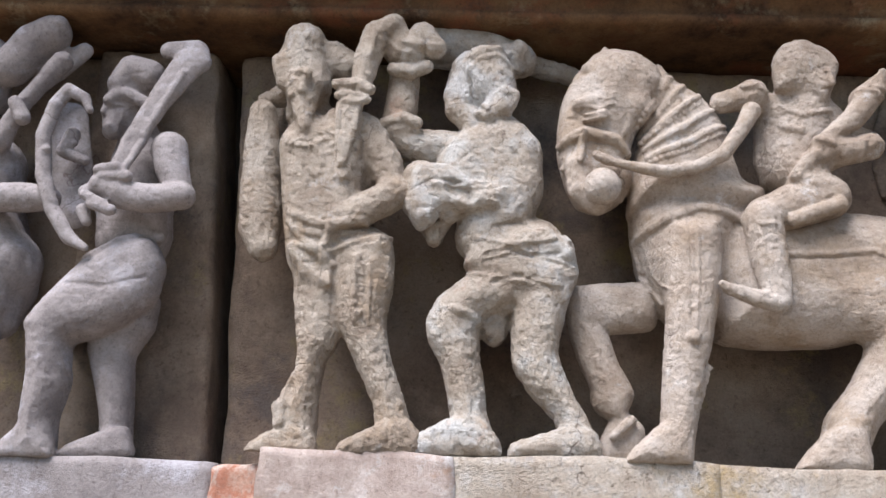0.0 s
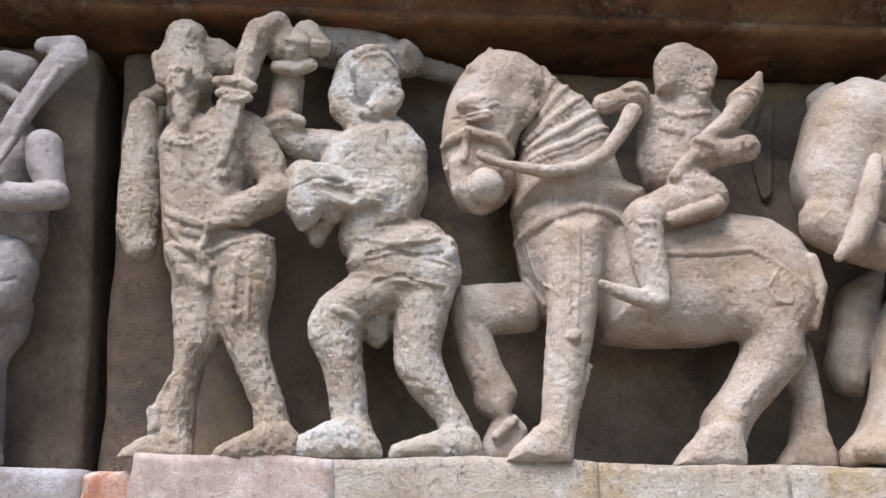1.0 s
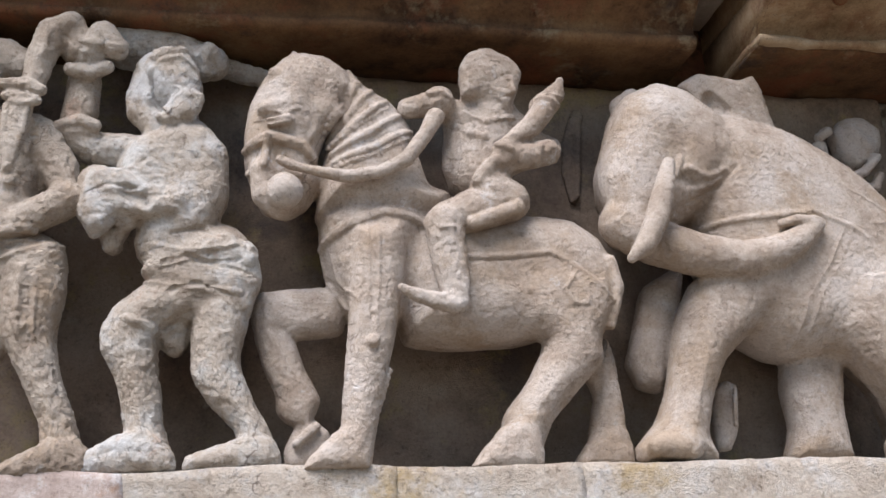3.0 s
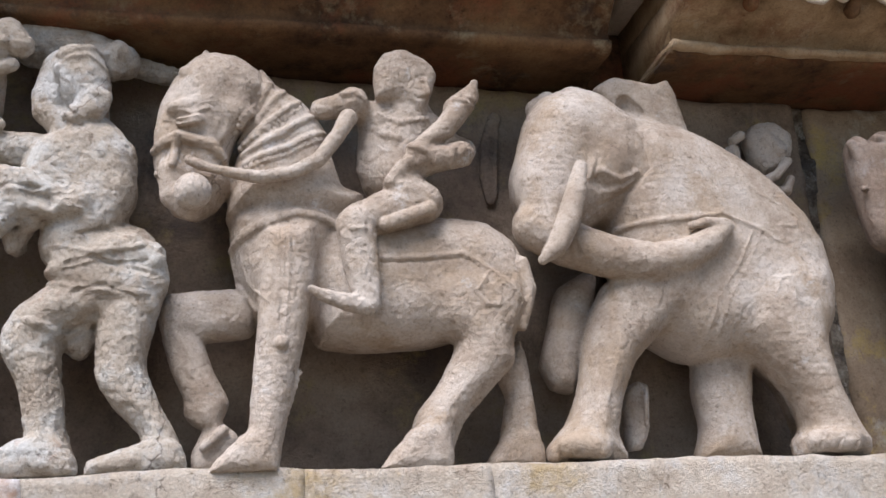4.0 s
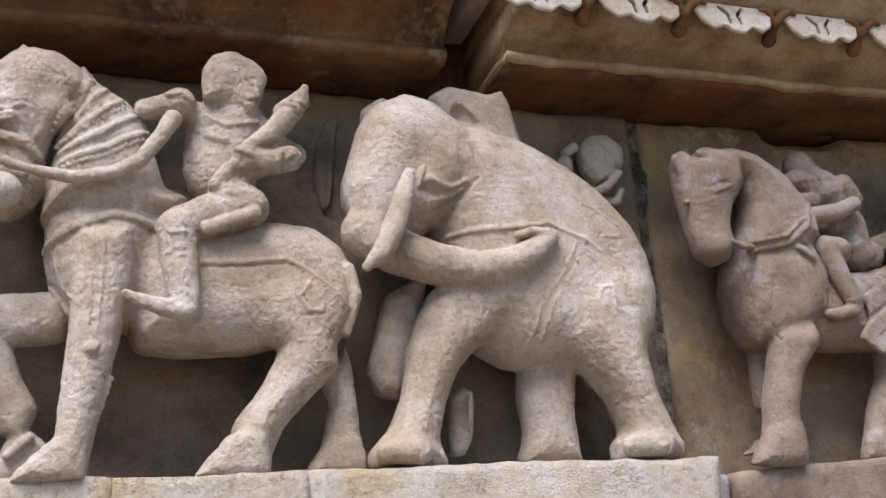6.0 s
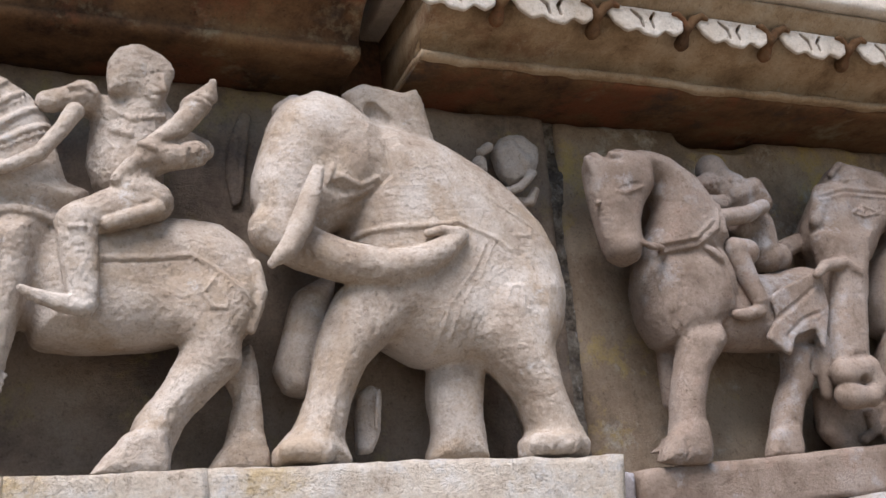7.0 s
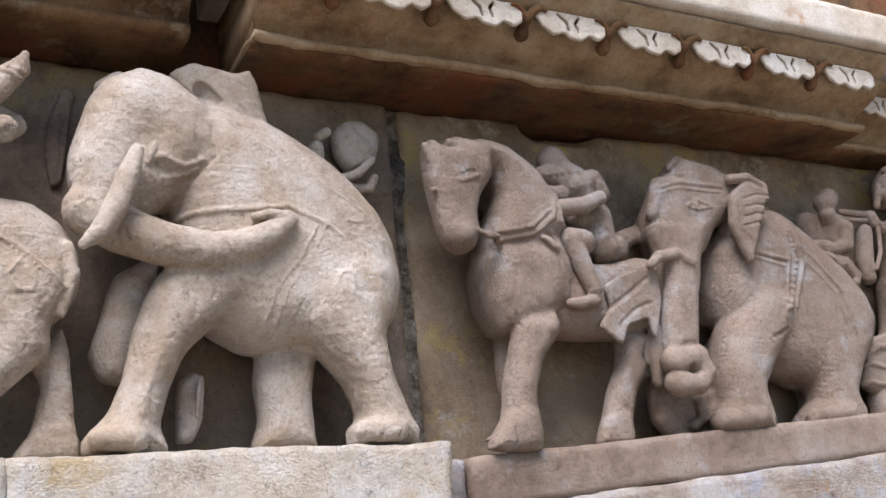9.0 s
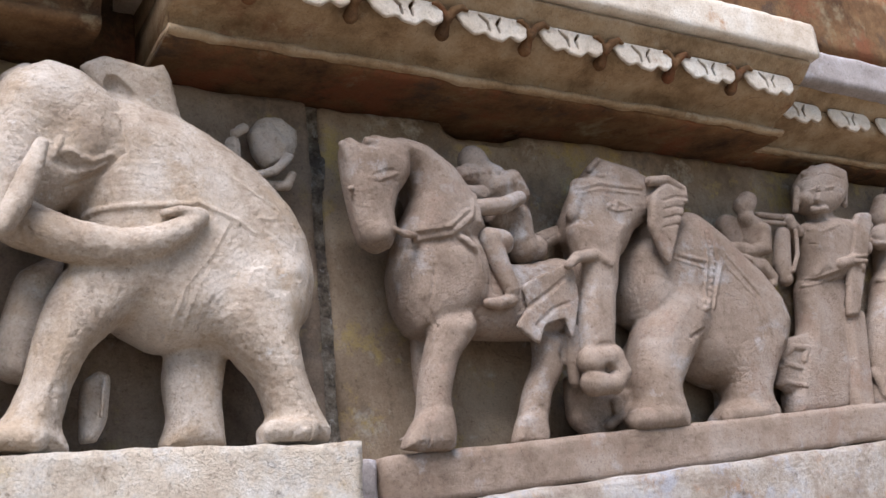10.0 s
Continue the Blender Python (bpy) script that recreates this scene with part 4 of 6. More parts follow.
c.mass((0.197, 1.939), (0.242, 1.969), (0.318, 1.963), (0.344, 1.933), (0.326, 1.870), (0.308, 1.809), (0.270, 1.777), (0.233, 1.807), (0.206, 1.861), front=1.210, back=1.400, round=0.052, k=0.012)
c.mass((0.319, 1.957), (0.389, 1.945), (0.475, 1.952), (0.539, 1.947), (0.578, 1.919), (0.602, 1.879), (0.602, 1.830), (0.575, 1.789), (0.511, 1.787), (0.457, 1.774), (0.374, 1.769), (0.307, 1.776), (0.294, 1.858), front=1.213, back=1.400, round=0.062, k=0.014)
c.mass((0.241, 1.915), (0.304, 1.920), (0.306, 1.864), (0.297, 1.798), (0.283, 1.734), (0.270, 1.672), (0.263, 1.632), (0.259, 1.611), (0.213, 1.611), (0.224, 1.652), (0.227, 1.699), (0.233, 1.769), (0.237, 1.841), front=1.190, back=1.300, round=0.026, k=0.012)
c.mass((0.178, 1.611), (0.189, 1.630), (0.214, 1.654), (0.234, 1.667), (0.258, 1.663), (0.262, 1.631), (0.259, 1.610), front=1.190, back=1.290, round=0.018, k=0.005)
c.limb((0.262, 1.192, 1.762, 0.0089), k=0.003)
c.drape((0.272, 1.913, 0.0022), (0.271, 1.842, 0.0021), (0.266, 1.777, 0.0021), k=0.002)
c.drape((0.262, 1.909, 0.0014), (0.262, 1.842, 0.0014), (0.260, 1.777, 0.0014), k=0.001, proud=-1)
c.limb((0.284, 1.214, 1.730, 0.0045), k=0.003)
c.limb((0.281, 1.214, 1.722, 0.0045), k=0.003)
c.limb((0.279, 1.214, 1.714, 0.0045), k=0.003)
c.limb((0.276, 1.214, 1.706, 0.0045), k=0.003)
c.limb((0.274, 1.214, 1.698, 0.0044), k=0.003)
c.limb((0.271, 1.214, 1.690, 0.0044), k=0.003)
c.limb((0.269, 1.214, 1.682, 0.0044), k=0.003)
c.limb((0.266, 1.214, 1.675, 0.0044), k=0.003)
c.limb((0.264, 1.214, 1.667, 0.0044), k=0.003)
c.mass((0.234, 1.852), (0.125, 1.844), (0.114, 1.824), (0.122, 1.787), (0.162, 1.779), (0.234, 1.786), front=1.242, back=1.340, round=0.028, k=0.008)
c.mass((0.111, 1.820), (0.160, 1.813), (0.182, 1.743), (0.204, 1.704), (0.187, 1.666), (0.166, 1.673), (0.147, 1.711), (0.128, 1.751), front=1.248, back=1.330, round=0.020, k=0.006)
c.limb((0.171, 1.273, 1.697, 0.0226), k=0.008)
c.mass((0.180, 1.690), (0.215, 1.664), (0.217, 1.616), (0.160, 1.617), (0.157, 1.642), front=1.255, back=1.400, round=0.015, k=0.005)
c.limb((0.173, 1.250, 1.648, 0.0055), (0.196, 1.251, 1.669, 0.0062), k=0.004)
c.drape((0.137, 1.787, 0.0035), (0.154, 1.755, 0.0041), (0.157, 1.734, 0.0034), k=0.002)
c.drape((0.141, 1.780, 0.0028), (0.148, 1.762, 0.0028), (0.157, 1.745, 0.0027), k=0.0015, proud=-1)
c.mass((0.449, 1.843), (0.509, 1.879), (0.578, 1.858), (0.583, 1.810), (0.563, 1.776), (0.565, 1.746), (0.535, 1.716), (0.496, 1.680), (0.477, 1.639), (0.475, 1.610), (0.418, 1.611), (0.424, 1.654), (0.432, 1.682), (0.466, 1.724), (0.490, 1.772), (0.458, 1.794), front=1.207, back=1.330, round=0.036, k=0.012)
c.mass((0.376, 1.609), (0.397, 1.634), (0.420, 1.661), (0.444, 1.671), (0.466, 1.661), (0.473, 1.630), (0.469, 1.608), front=1.200, back=1.300, round=0.018, k=0.005)
c.limb((0.521, 1.233, 1.710, 0.0046), k=0.003)
c.limb((0.517, 1.233, 1.704, 0.0046), k=0.003)
c.limb((0.512, 1.233, 1.699, 0.0046), k=0.003)
c.limb((0.507, 1.233, 1.694, 0.0046), k=0.003)
c.limb((0.502, 1.233, 1.689, 0.0046), k=0.003)
c.limb((0.497, 1.233, 1.684, 0.0046), k=0.003)
c.limb((0.493, 1.233, 1.679, 0.0046), k=0.003)
c.limb((0.488, 1.233, 1.674, 0.0046), k=0.003)
c.limb((0.483, 1.233, 1.669, 0.0046), k=0.003)
c.limb((0.479, 1.233, 1.664, 0.0046), k=0.003)
c.limb((0.474, 1.233, 1.659, 0.0046), k=0.003)
c.mass((0.542, 1.738), (0.581, 1.787), (0.590, 1.753), (0.596, 1.693), (0.598, 1.642), (0.595, 1.612), (0.541, 1.612), (0.547, 1.655), (0.559, 1.708), front=1.255, back=1.350, round=0.020, k=0.006)
c.mass((0.518, 1.612), (0.539, 1.642), (0.560, 1.667), (0.595, 1.666), (0.605, 1.634), (0.602, 1.611), front=1.250, back=1.350, round=0.018, k=0.005)
c.limb((0.581, 1.232, 1.879, 0.0097), (0.587, 1.232, 1.842, 0.0104), (0.574, 1.229, 1.792, 0.0073), k=0.005)
c.limb((0.162, 1.194, 1.989, 0.0057), (0.201, 1.195, 1.980, 0.0072), (0.237, 1.199, 1.977, 0.0086), (0.277, 1.199, 1.985, 0.0087), (0.310, 1.199, 2.003, 0.0095), (0.333, 1.200, 2.036, 0.0103), (0.350, 1.204, 2.067, 0.0119), k=0.003)
c.drape((0.105, 2.020, 0.0066), (0.136, 2.032, 0.0088), (0.176, 2.022, 0.0081), (0.190, 2.008, 0.0066), k=0.002, proud=0.55)
c.drape((0.105, 1.988, 0.0051), (0.137, 1.997, 0.0058), (0.163, 2.001, 0.0058), k=0.002, proud=0.5)
c.drape((0.133, 2.030, 0.0051), (0.131, 2.010, 0.0058), (0.128, 1.991, 0.0051), k=0.002, proud=0.5)
c.limb((0.149, 1.194, 1.995, 0.0064), (0.162, 1.194, 1.989, 0.0064), k=0.003)
c.drape((0.195, 1.969, 0.0029), (0.182, 1.946, 0.0029), (0.159, 1.931, 0.0029), k=0.002)
c.drape((0.114, 2.054, 0.0022), (0.136, 2.048, 0.0029), (0.158, 2.053, 0.0022), k=0.0015, proud=-1)
c.drape((0.136, 2.066, 0.0030), (0.154, 2.063, 0.0037), (0.171, 2.072, 0.0030), k=0.002)
c.drape((0.218, 2.003, 0.0048), (0.272, 2.025, 0.0059), (0.319, 2.054, 0.0049), k=0.002, proud=0.45)
c.drape((0.215, 2.017, 0.0048), (0.263, 2.044, 0.0059), (0.303, 2.073, 0.0049), k=0.002, proud=0.45)
c.drape((0.213, 2.030, 0.0048), (0.251, 2.063, 0.0060), (0.286, 2.093, 0.0049), k=0.002, proud=0.45)
c.drape((0.212, 2.042, 0.0048), (0.241, 2.076, 0.0060), (0.266, 2.108, 0.0049), k=0.002, proud=0.45)
c.drape((0.210, 2.055, 0.0048), (0.232, 2.085, 0.0060), (0.249, 2.118, 0.0049), k=0.002, proud=0.45)
c.beads((0.220, 1.996, 0.0048), (0.272, 2.015, 0.0052), (0.320, 2.045, 0.0049), count=16)
c.beads((0.204, 2.049, 0.0044), (0.225, 2.082, 0.0049), (0.240, 2.116, 0.0045), count=12)
c.beads((0.211, 2.029, 0.0037), (0.251, 2.055, 0.0037), (0.289, 2.084, 0.0038), count=16)
c.drape((0.199, 1.895, 0.0057), (0.238, 1.918, 0.0065), (0.282, 1.936, 0.0065), (0.320, 1.930, 0.0066), (0.348, 1.920, 0.0058), k=0.002, proud=0.45)
c.drape((0.202, 1.904, 0.0021), (0.238, 1.927, 0.0022), (0.282, 1.944, 0.0022), (0.322, 1.940, 0.0022), k=0.002)
c.beads((0.203, 1.900, 0.0021), (0.239, 1.923, 0.0022), (0.282, 1.940, 0.0022), (0.320, 1.935, 0.0022), count=26)
c.drape((0.202, 1.893, 0.0036), (0.212, 1.849, 0.0042), (0.240, 1.807, 0.0035), k=0.002)
c.drape((0.210, 1.893, 0.0018), (0.222, 1.850, 0.0018), (0.245, 1.816, 0.0018), k=0.002)
c.drape((0.386, 1.877, 0.0036), (0.442, 1.879, 0.0036), (0.495, 1.885, 0.0037), (0.526, 1.868, 0.0037), (0.552, 1.846, 0.0044), (0.576, 1.822, 0.0036), k=0.002)
c.drape((0.386, 1.870, 0.0018), (0.442, 1.873, 0.0018), (0.493, 1.878, 0.0018), k=0.001, proud=-1)
c.beads((0.509, 1.874, 0.0029), (0.551, 1.841, 0.0033), (0.571, 1.819, 0.0029), count=14)
c.drape((0.523, 1.851, 0.0029), (0.511, 1.834, 0.0029), (0.521, 1.815, 0.0029), (0.539, 1.815, 0.0029), (0.542, 1.826, 0.0022), k=0.002)
c.build("horse_statue", PALE, "pale buff sandstone horse with bridle and lifted foreleg", "statue", "carved animals", 0.72, 5)

c = Carving(0.0015)
c.mass((0.389, 2.106), (0.388, 2.153), (0.402, 2.178), (0.434, 2.186), (0.471, 2.163), (0.477, 2.146), (0.466, 2.115), (0.453, 2.094), (0.425, 2.113), front=1.216, back=1.290, round=0.014, k=0.006)
c.limb((0.423, 1.240, 2.150, 0.0266), k=0.012)
c.limb((0.457, 1.216, 2.131, 0.0039), (0.461, 1.215, 2.115, 0.0046), k=0.004)
c.drape((0.445, 2.137, 0.0019), (0.456, 2.140, 0.0019), k=0.001, proud=-1)
c.drape((0.446, 2.106, 0.0015), (0.457, 2.109, 0.0015), k=0.001, proud=-1)
c.limb((0.430, 1.266, 2.116, 0.0258), (0.427, 1.270, 2.101, 0.0305), k=0.009)
c.limb((0.433, 1.274, 2.085, 0.0495), (0.426, 1.272, 2.053, 0.0475), (0.411, 1.264, 2.007, 0.0390), k=0.013)
c.limb((0.394, 1.271, 2.082, 0.0208), (0.383, 1.267, 2.021, 0.0174), k=0.0063)
c.limb((0.403, 1.256, 2.093, 0.0207), (0.375, 1.253, 2.099, 0.0183), (0.358, 1.255, 2.108, 0.0199), k=0.006)
c.limb((0.360, 1.234, 2.102, 0.0219), (0.340, 1.229, 2.094, 0.0172), (0.316, 1.226, 2.087, 0.0140), k=0.005)
c.limb((0.467, 1.257, 2.079, 0.0223), (0.486, 1.251, 2.060, 0.0160), (0.515, 1.251, 2.046, 0.0160), k=0.0049)
c.limb((0.501, 1.213, 2.024, 0.0177), (0.464, 1.214, 2.017, 0.0191), (0.439, 1.210, 2.023, 0.0153), k=0.005)
c.limb((0.459, 1.223, 2.022, 0.0200), (0.435, 1.223, 2.003, 0.0199), (0.415, 1.215, 1.981, 0.0122), k=0.005)
c.limb((0.446, 1.207, 2.030, 0.0123), (0.480, 1.210, 2.060, 0.0148), (0.505, 1.210, 2.092, 0.0149), k=0.003)
c.limb((0.497, 1.216, 2.092, 0.0157), (0.517, 1.214, 2.111, 0.0143), (0.523, 1.206, 2.127, 0.0062), k=0.003)
c.limb((0.426, 1.227, 1.970, 0.0302), (0.447, 1.226, 1.958, 0.0287), (0.409, 1.226, 1.945, 0.0285), (0.365, 1.224, 1.928, 0.0268), k=0.007)
c.limb((0.356, 1.208, 1.918, 0.0249), (0.362, 1.206, 1.869, 0.0232), (0.369, 1.201, 1.820, 0.0179), k=0.006)
c.limb((0.368, 1.196, 1.810, 0.0136), (0.339, 1.193, 1.814, 0.0115), (0.309, 1.190, 1.823, 0.0076), (0.298, 1.187, 1.829, 0.0048), k=0.004)
c.limb((0.396, 1.201, 1.919, 0.0094), (0.453, 1.202, 1.941, 0.0099), k=0.003)
c.limb((0.434, 1.331, 2.080, 0.0415), (0.434, 1.328, 2.008, 0.0375), k=0.0116)
c.mass((0.374, 2.103), (0.405, 2.112), (0.461, 2.102), (0.476, 2.072), (0.463, 2.017), (0.449, 1.990), (0.399, 1.978), (0.376, 2.000), (0.370, 2.056), front=1.232, back=1.330, round=0.030, k=0.006)
c.mass((0.349, 1.942), (0.388, 1.971), (0.443, 1.984), (0.454, 1.964), (0.450, 1.943), (0.408, 1.923), (0.377, 1.905), (0.350, 1.914), front=1.203, back=1.270, round=0.022, k=0.006)
c.limb((0.431, 1.231, 1.937, 0.0059), (0.454, 1.236, 1.948, 0.0060), k=0.003)
c.limb((0.493, 1.216, 2.022, 0.0113), (0.452, 1.210, 2.017, 0.0127), (0.427, 1.206, 2.007, 0.0104), (0.404, 1.208, 1.981, 0.0096), k=0.004)
c.drape((0.438, 2.151, 0.0023), (0.439, 2.135, 0.0023), (0.433, 2.124, 0.0015), k=0.0015, proud=-1)
c.drape((0.453, 2.141, 0.0023), (0.460, 2.140, 0.0023), k=0.0015, proud=-1)
c.beads((0.394, 2.089, 0.0046), (0.423, 2.072, 0.0053), (0.461, 2.084, 0.0046), count=12)
c.drape((0.398, 2.058, 0.0054), (0.419, 2.051, 0.0053), k=0.003)
c.drape((0.344, 2.105, 0.0053), (0.361, 2.108, 0.0053), (0.373, 2.102, 0.0046), k=0.002)
c.drape((0.487, 2.025, 0.0052), (0.485, 2.004, 0.0052), k=0.002)
c.drape((0.431, 2.027, 0.0045), (0.448, 2.020, 0.0044), k=0.002)
c.drape((0.494, 2.098, 0.0038), (0.518, 2.090, 0.0038), k=0.002)
c.drape((0.505, 2.104, 0.0038), (0.522, 2.102, 0.0038), k=0.002)
c.drape((0.350, 1.906, 0.0035), (0.366, 1.908, 0.0035), k=0.002)
c.build("rider_statue", PALE, "pale sandstone rider with a raised baton on horseback", "statue", "carved riders", 1.0, 6)

c = Carving()
c.mass((0.776, 2.121), (0.865, 2.099), (0.936, 2.060), (0.987, 2.021), (1.030, 1.972), (1.054, 1.922), (1.063, 1.856), (1.049, 1.800), (1.011, 1.761), (0.924, 1.758), (0.827, 1.753), (0.762, 1.791), (0.729, 1.894), (0.710, 1.979), (0.719, 2.086), front=1.213, back=1.400, round=0.075, k=0.012)
c.mass((0.629, 2.132), (0.675, 2.155), (0.721, 2.145), (0.775, 2.102), (0.795, 2.036), (0.746, 1.977), (0.696, 1.941), (0.665, 1.919), (0.628, 1.917), (0.601, 1.936), (0.586, 1.975), (0.585, 2.017), (0.599, 2.061), (0.611, 2.099), front=1.208, back=1.400, round=0.058, k=0.012)
c.limb((0.654, 1.248, 2.074, 0.0451), (0.624, 1.242, 1.993, 0.0393), (0.620, 1.232, 1.944, 0.0293), k=0.02)
c.drape((0.687, 2.021, 0.0047), (0.677, 1.995, 0.0047), (0.674, 2.012, 0.0039), k=0.002)
c.cut((0.689, 1.208, 1.991, 0.0078), (0.708, 1.217, 1.983, 0.0070), k=0.008)
c.limb((0.634, 1.285, 2.130, 0.0150), (0.653, 1.282, 2.147, 0.0117), k=0.006)
c.mass((0.688, 2.026), (0.770, 2.044), (0.767, 2.013), (0.740, 1.990), (0.704, 1.970), (0.690, 1.974), front=1.222, back=1.300, round=0.012, k=0.01)
c.limb((0.610, 1.241, 1.934, 0.0355), (0.644, 1.227, 1.906, 0.0322), (0.696, 1.217, 1.885, 0.0290), (0.758, 1.210, 1.876, 0.0254), (0.808, 1.209, 1.887, 0.0217), (0.845, 1.207, 1.907, 0.0173), (0.871, 1.206, 1.927, 0.0103), k=0.006)
c.limb((0.818, 1.205, 1.927, 0.0055), (0.843, 1.203, 1.932, 0.0071), (0.865, 1.202, 1.930, 0.0079), k=0.004)
c.limb((0.660, 1.189, 2.003, 0.0092), (0.648, 1.184, 1.964, 0.0143), (0.632, 1.182, 1.919, 0.0163), (0.615, 1.181, 1.887, 0.0140), (0.593, 1.179, 1.867, 0.0065), k=0.004)
c.cut((0.685, 1.210, 1.936, 0.0100), (0.664, 1.198, 1.923, 0.0083), k=0.006)
c.mass((0.700, 1.858), (0.774, 1.891), (0.847, 1.893), (0.836, 1.835), (0.781, 1.793), (0.731, 1.747), (0.708, 1.698), (0.696, 1.650), (0.707, 1.626), (0.706, 1.613), (0.604, 1.616), (0.603, 1.638), (0.634, 1.670), (0.651, 1.710), (0.665, 1.771), (0.679, 1.817), front=1.207, back=1.400, round=0.042, k=0.012)
c.limb((0.618, 1.214, 1.635, 0.0142), (0.659, 1.216, 1.632, 0.0158), k=0.012)
c.mass((0.885, 1.787), (0.901, 1.845), (0.963, 1.906), (1.033, 1.881), (1.035, 1.813), (1.019, 1.771), (1.027, 1.714), (1.044, 1.666), (1.061, 1.637), (1.056, 1.610), (0.960, 1.613), (0.958, 1.640), (0.975, 1.658), (0.959, 1.703), (0.923, 1.743), front=1.206, back=1.400, round=0.048, k=0.014)
c.limb((0.963, 1.215, 1.633, 0.0152), (1.010, 1.215, 1.632, 0.0153), k=0.012)
c.mass((0.847, 1.774), (0.936, 1.774), (0.921, 1.700), (0.924, 1.651), (0.927, 1.615), (0.829, 1.618), (0.846, 1.661), (0.839, 1.717), front=1.270, back=1.400, round=0.035, k=0.008)
c.mass((0.648, 1.864), (0.714, 1.899), (0.693, 1.799), (0.669, 1.735), (0.661, 1.713), (0.632, 1.721), (0.616, 1.755), (0.631, 1.799), front=1.275, back=1.400, round=0.030, k=0.006)
c.mass((0.729, 1.713), (0.751, 1.731), (0.769, 1.725), (0.764, 1.662), (0.750, 1.635), (0.727, 1.633), front=1.285, back=1.400, round=0.014, k=0.004)
c.limb((0.756, 1.278, 1.714, 0.0031), (0.752, 1.278, 1.667, 0.0031), k=0.003)
c.mass((0.721, 2.163), (0.754, 2.184), (0.799, 2.178), (0.817, 2.174), (0.842, 2.185), (0.854, 2.158), (0.862, 2.115), (0.872, 2.080), (0.822, 2.085), (0.770, 2.106), (0.737, 2.137), front=1.262, back=1.360, round=0.014, k=0.006)
c.cut((0.767, 1.265, 2.137, 0.0135), (0.789, 1.263, 2.123, 0.0084), k=0.004)
c.drape((0.766, 2.058, 0.0032), (0.772, 2.016, 0.0032), (0.740, 1.983, 0.0039), (0.696, 1.959, 0.0031), k=0.0015, proud=-1)
c.drape((0.688, 1.996, 0.0039), (0.699, 1.966, 0.0031), k=0.0015, proud=-1)
c.drape((0.694, 2.006, 0.0047), (0.727, 1.997, 0.0047), (0.753, 2.011, 0.0040), k=0.002)
c.drape((0.700, 1.978, 0.0039), (0.726, 1.985, 0.0039), (0.746, 1.998, 0.0032), k=0.002)
c.drape((0.845, 2.033, 0.0020), (0.859, 2.019, 0.0024), (0.866, 1.990, 0.0020), k=0.001, proud=-1)
c.drape((0.825, 2.036, 0.0016), (0.837, 2.028, 0.0016), k=0.001, proud=-1)
c.drape((0.688, 1.923, 0.0039), (0.734, 1.935, 0.0047), (0.801, 1.939, 0.0047), (0.863, 1.947, 0.0048), k=0.002)
c.drape((0.863, 1.953, 0.0032), (0.930, 1.925, 0.0032), (0.948, 1.910, 0.0024), k=0.002)
c.drape((0.917, 1.992, 0.0020), (0.988, 1.949, 0.0025), (0.984, 1.934, 0.0024), (0.954, 1.933, 0.0024), k=0.002)
c.drape((0.912, 1.923, 0.0020), (0.889, 1.879, 0.0020), (0.848, 1.827, 0.0019), (0.828, 1.764, 0.0023), k=0.002)
c.drape((0.926, 1.924, 0.0016), (0.902, 1.879, 0.0016), (0.863, 1.824, 0.0016), (0.841, 1.756, 0.0015), k=0.002)
c.drape((0.934, 1.836, 0.0024), (0.943, 1.855, 0.0024), (0.958, 1.857, 0.0024), (0.958, 1.824, 0.0024), (0.978, 1.816, 0.0024), k=0.002)
c.drape((0.885, 1.812, 0.0023), (0.873, 1.772, 0.0031), (0.904, 1.736, 0.0031), k=0.003, proud=-1)
c.drape((0.610, 1.634, 0.0018), (0.607, 1.623, 0.0018), k=0.0015, proud=-1)
c.drape((0.632, 1.634, 0.0018), (0.629, 1.622, 0.0018), k=0.0015, proud=-1)
c.drape((0.657, 1.633, 0.0018), (0.654, 1.622, 0.0018), k=0.0015, proud=-1)
c.drape((0.679, 1.632, 0.0018), (0.676, 1.621, 0.0018), k=0.0015, proud=-1)
c.drape((0.961, 1.632, 0.0019), (0.958, 1.620, 0.0019), k=0.0015, proud=-1)
c.drape((0.987, 1.631, 0.0019), (0.983, 1.619, 0.0019), k=0.0015, proud=-1)
c.drape((1.013, 1.631, 0.0019), (1.009, 1.619, 0.0019), k=0.0015, proud=-1)
c.drape((0.650, 1.882, 0.0023), (0.642, 1.904, 0.0023), (0.631, 1.880, 0.0023), k=0.002, proud=-1)
c.build("elephant_statue", PALE, "pale buff sandstone elephant with trunk curled under its tusk", "statue", "carved animals", 0.7, 7)

c = Carving()
c.limb((0.959, 1.318, 2.088, 0.0133), (0.963, 1.321, 2.073, 0.0107), k=0.004)
c.limb((0.965, 1.323, 2.110, 0.0081), (0.980, 1.323, 2.120, 0.0081), k=0.004)
c.mass((0.992, 2.120), (1.011, 2.147), (1.047, 2.153), (1.075, 2.131), (1.075, 2.102), (1.053, 2.074), (1.019, 2.060), (1.000, 2.083), front=1.318, back=1.385, round=0.020, k=0.005)
c.limb((1.019, 1.323, 2.119, 0.0109), (1.044, 1.322, 2.099, 0.0100), k=0.006)
c.limb((0.994, 1.318, 2.039, 0.0080), (1.029, 1.318, 2.053, 0.0080), (1.053, 1.319, 2.078, 0.0072), k=0.004)
c.cut((0.980, 1.311, 2.096, 0.0062), (0.990, 1.315, 2.111, 0.0054), k=0.003)
c.cut((1.025, 1.316, 2.076, 0.0045), (1.037, 1.316, 2.084, 0.0045), k=0.003)
c.limb((1.012, 1.333, 2.032, 0.0081), (1.051, 1.334, 2.034, 0.0090), (1.061, 1.332, 2.053, 0.0072), k=0.004)
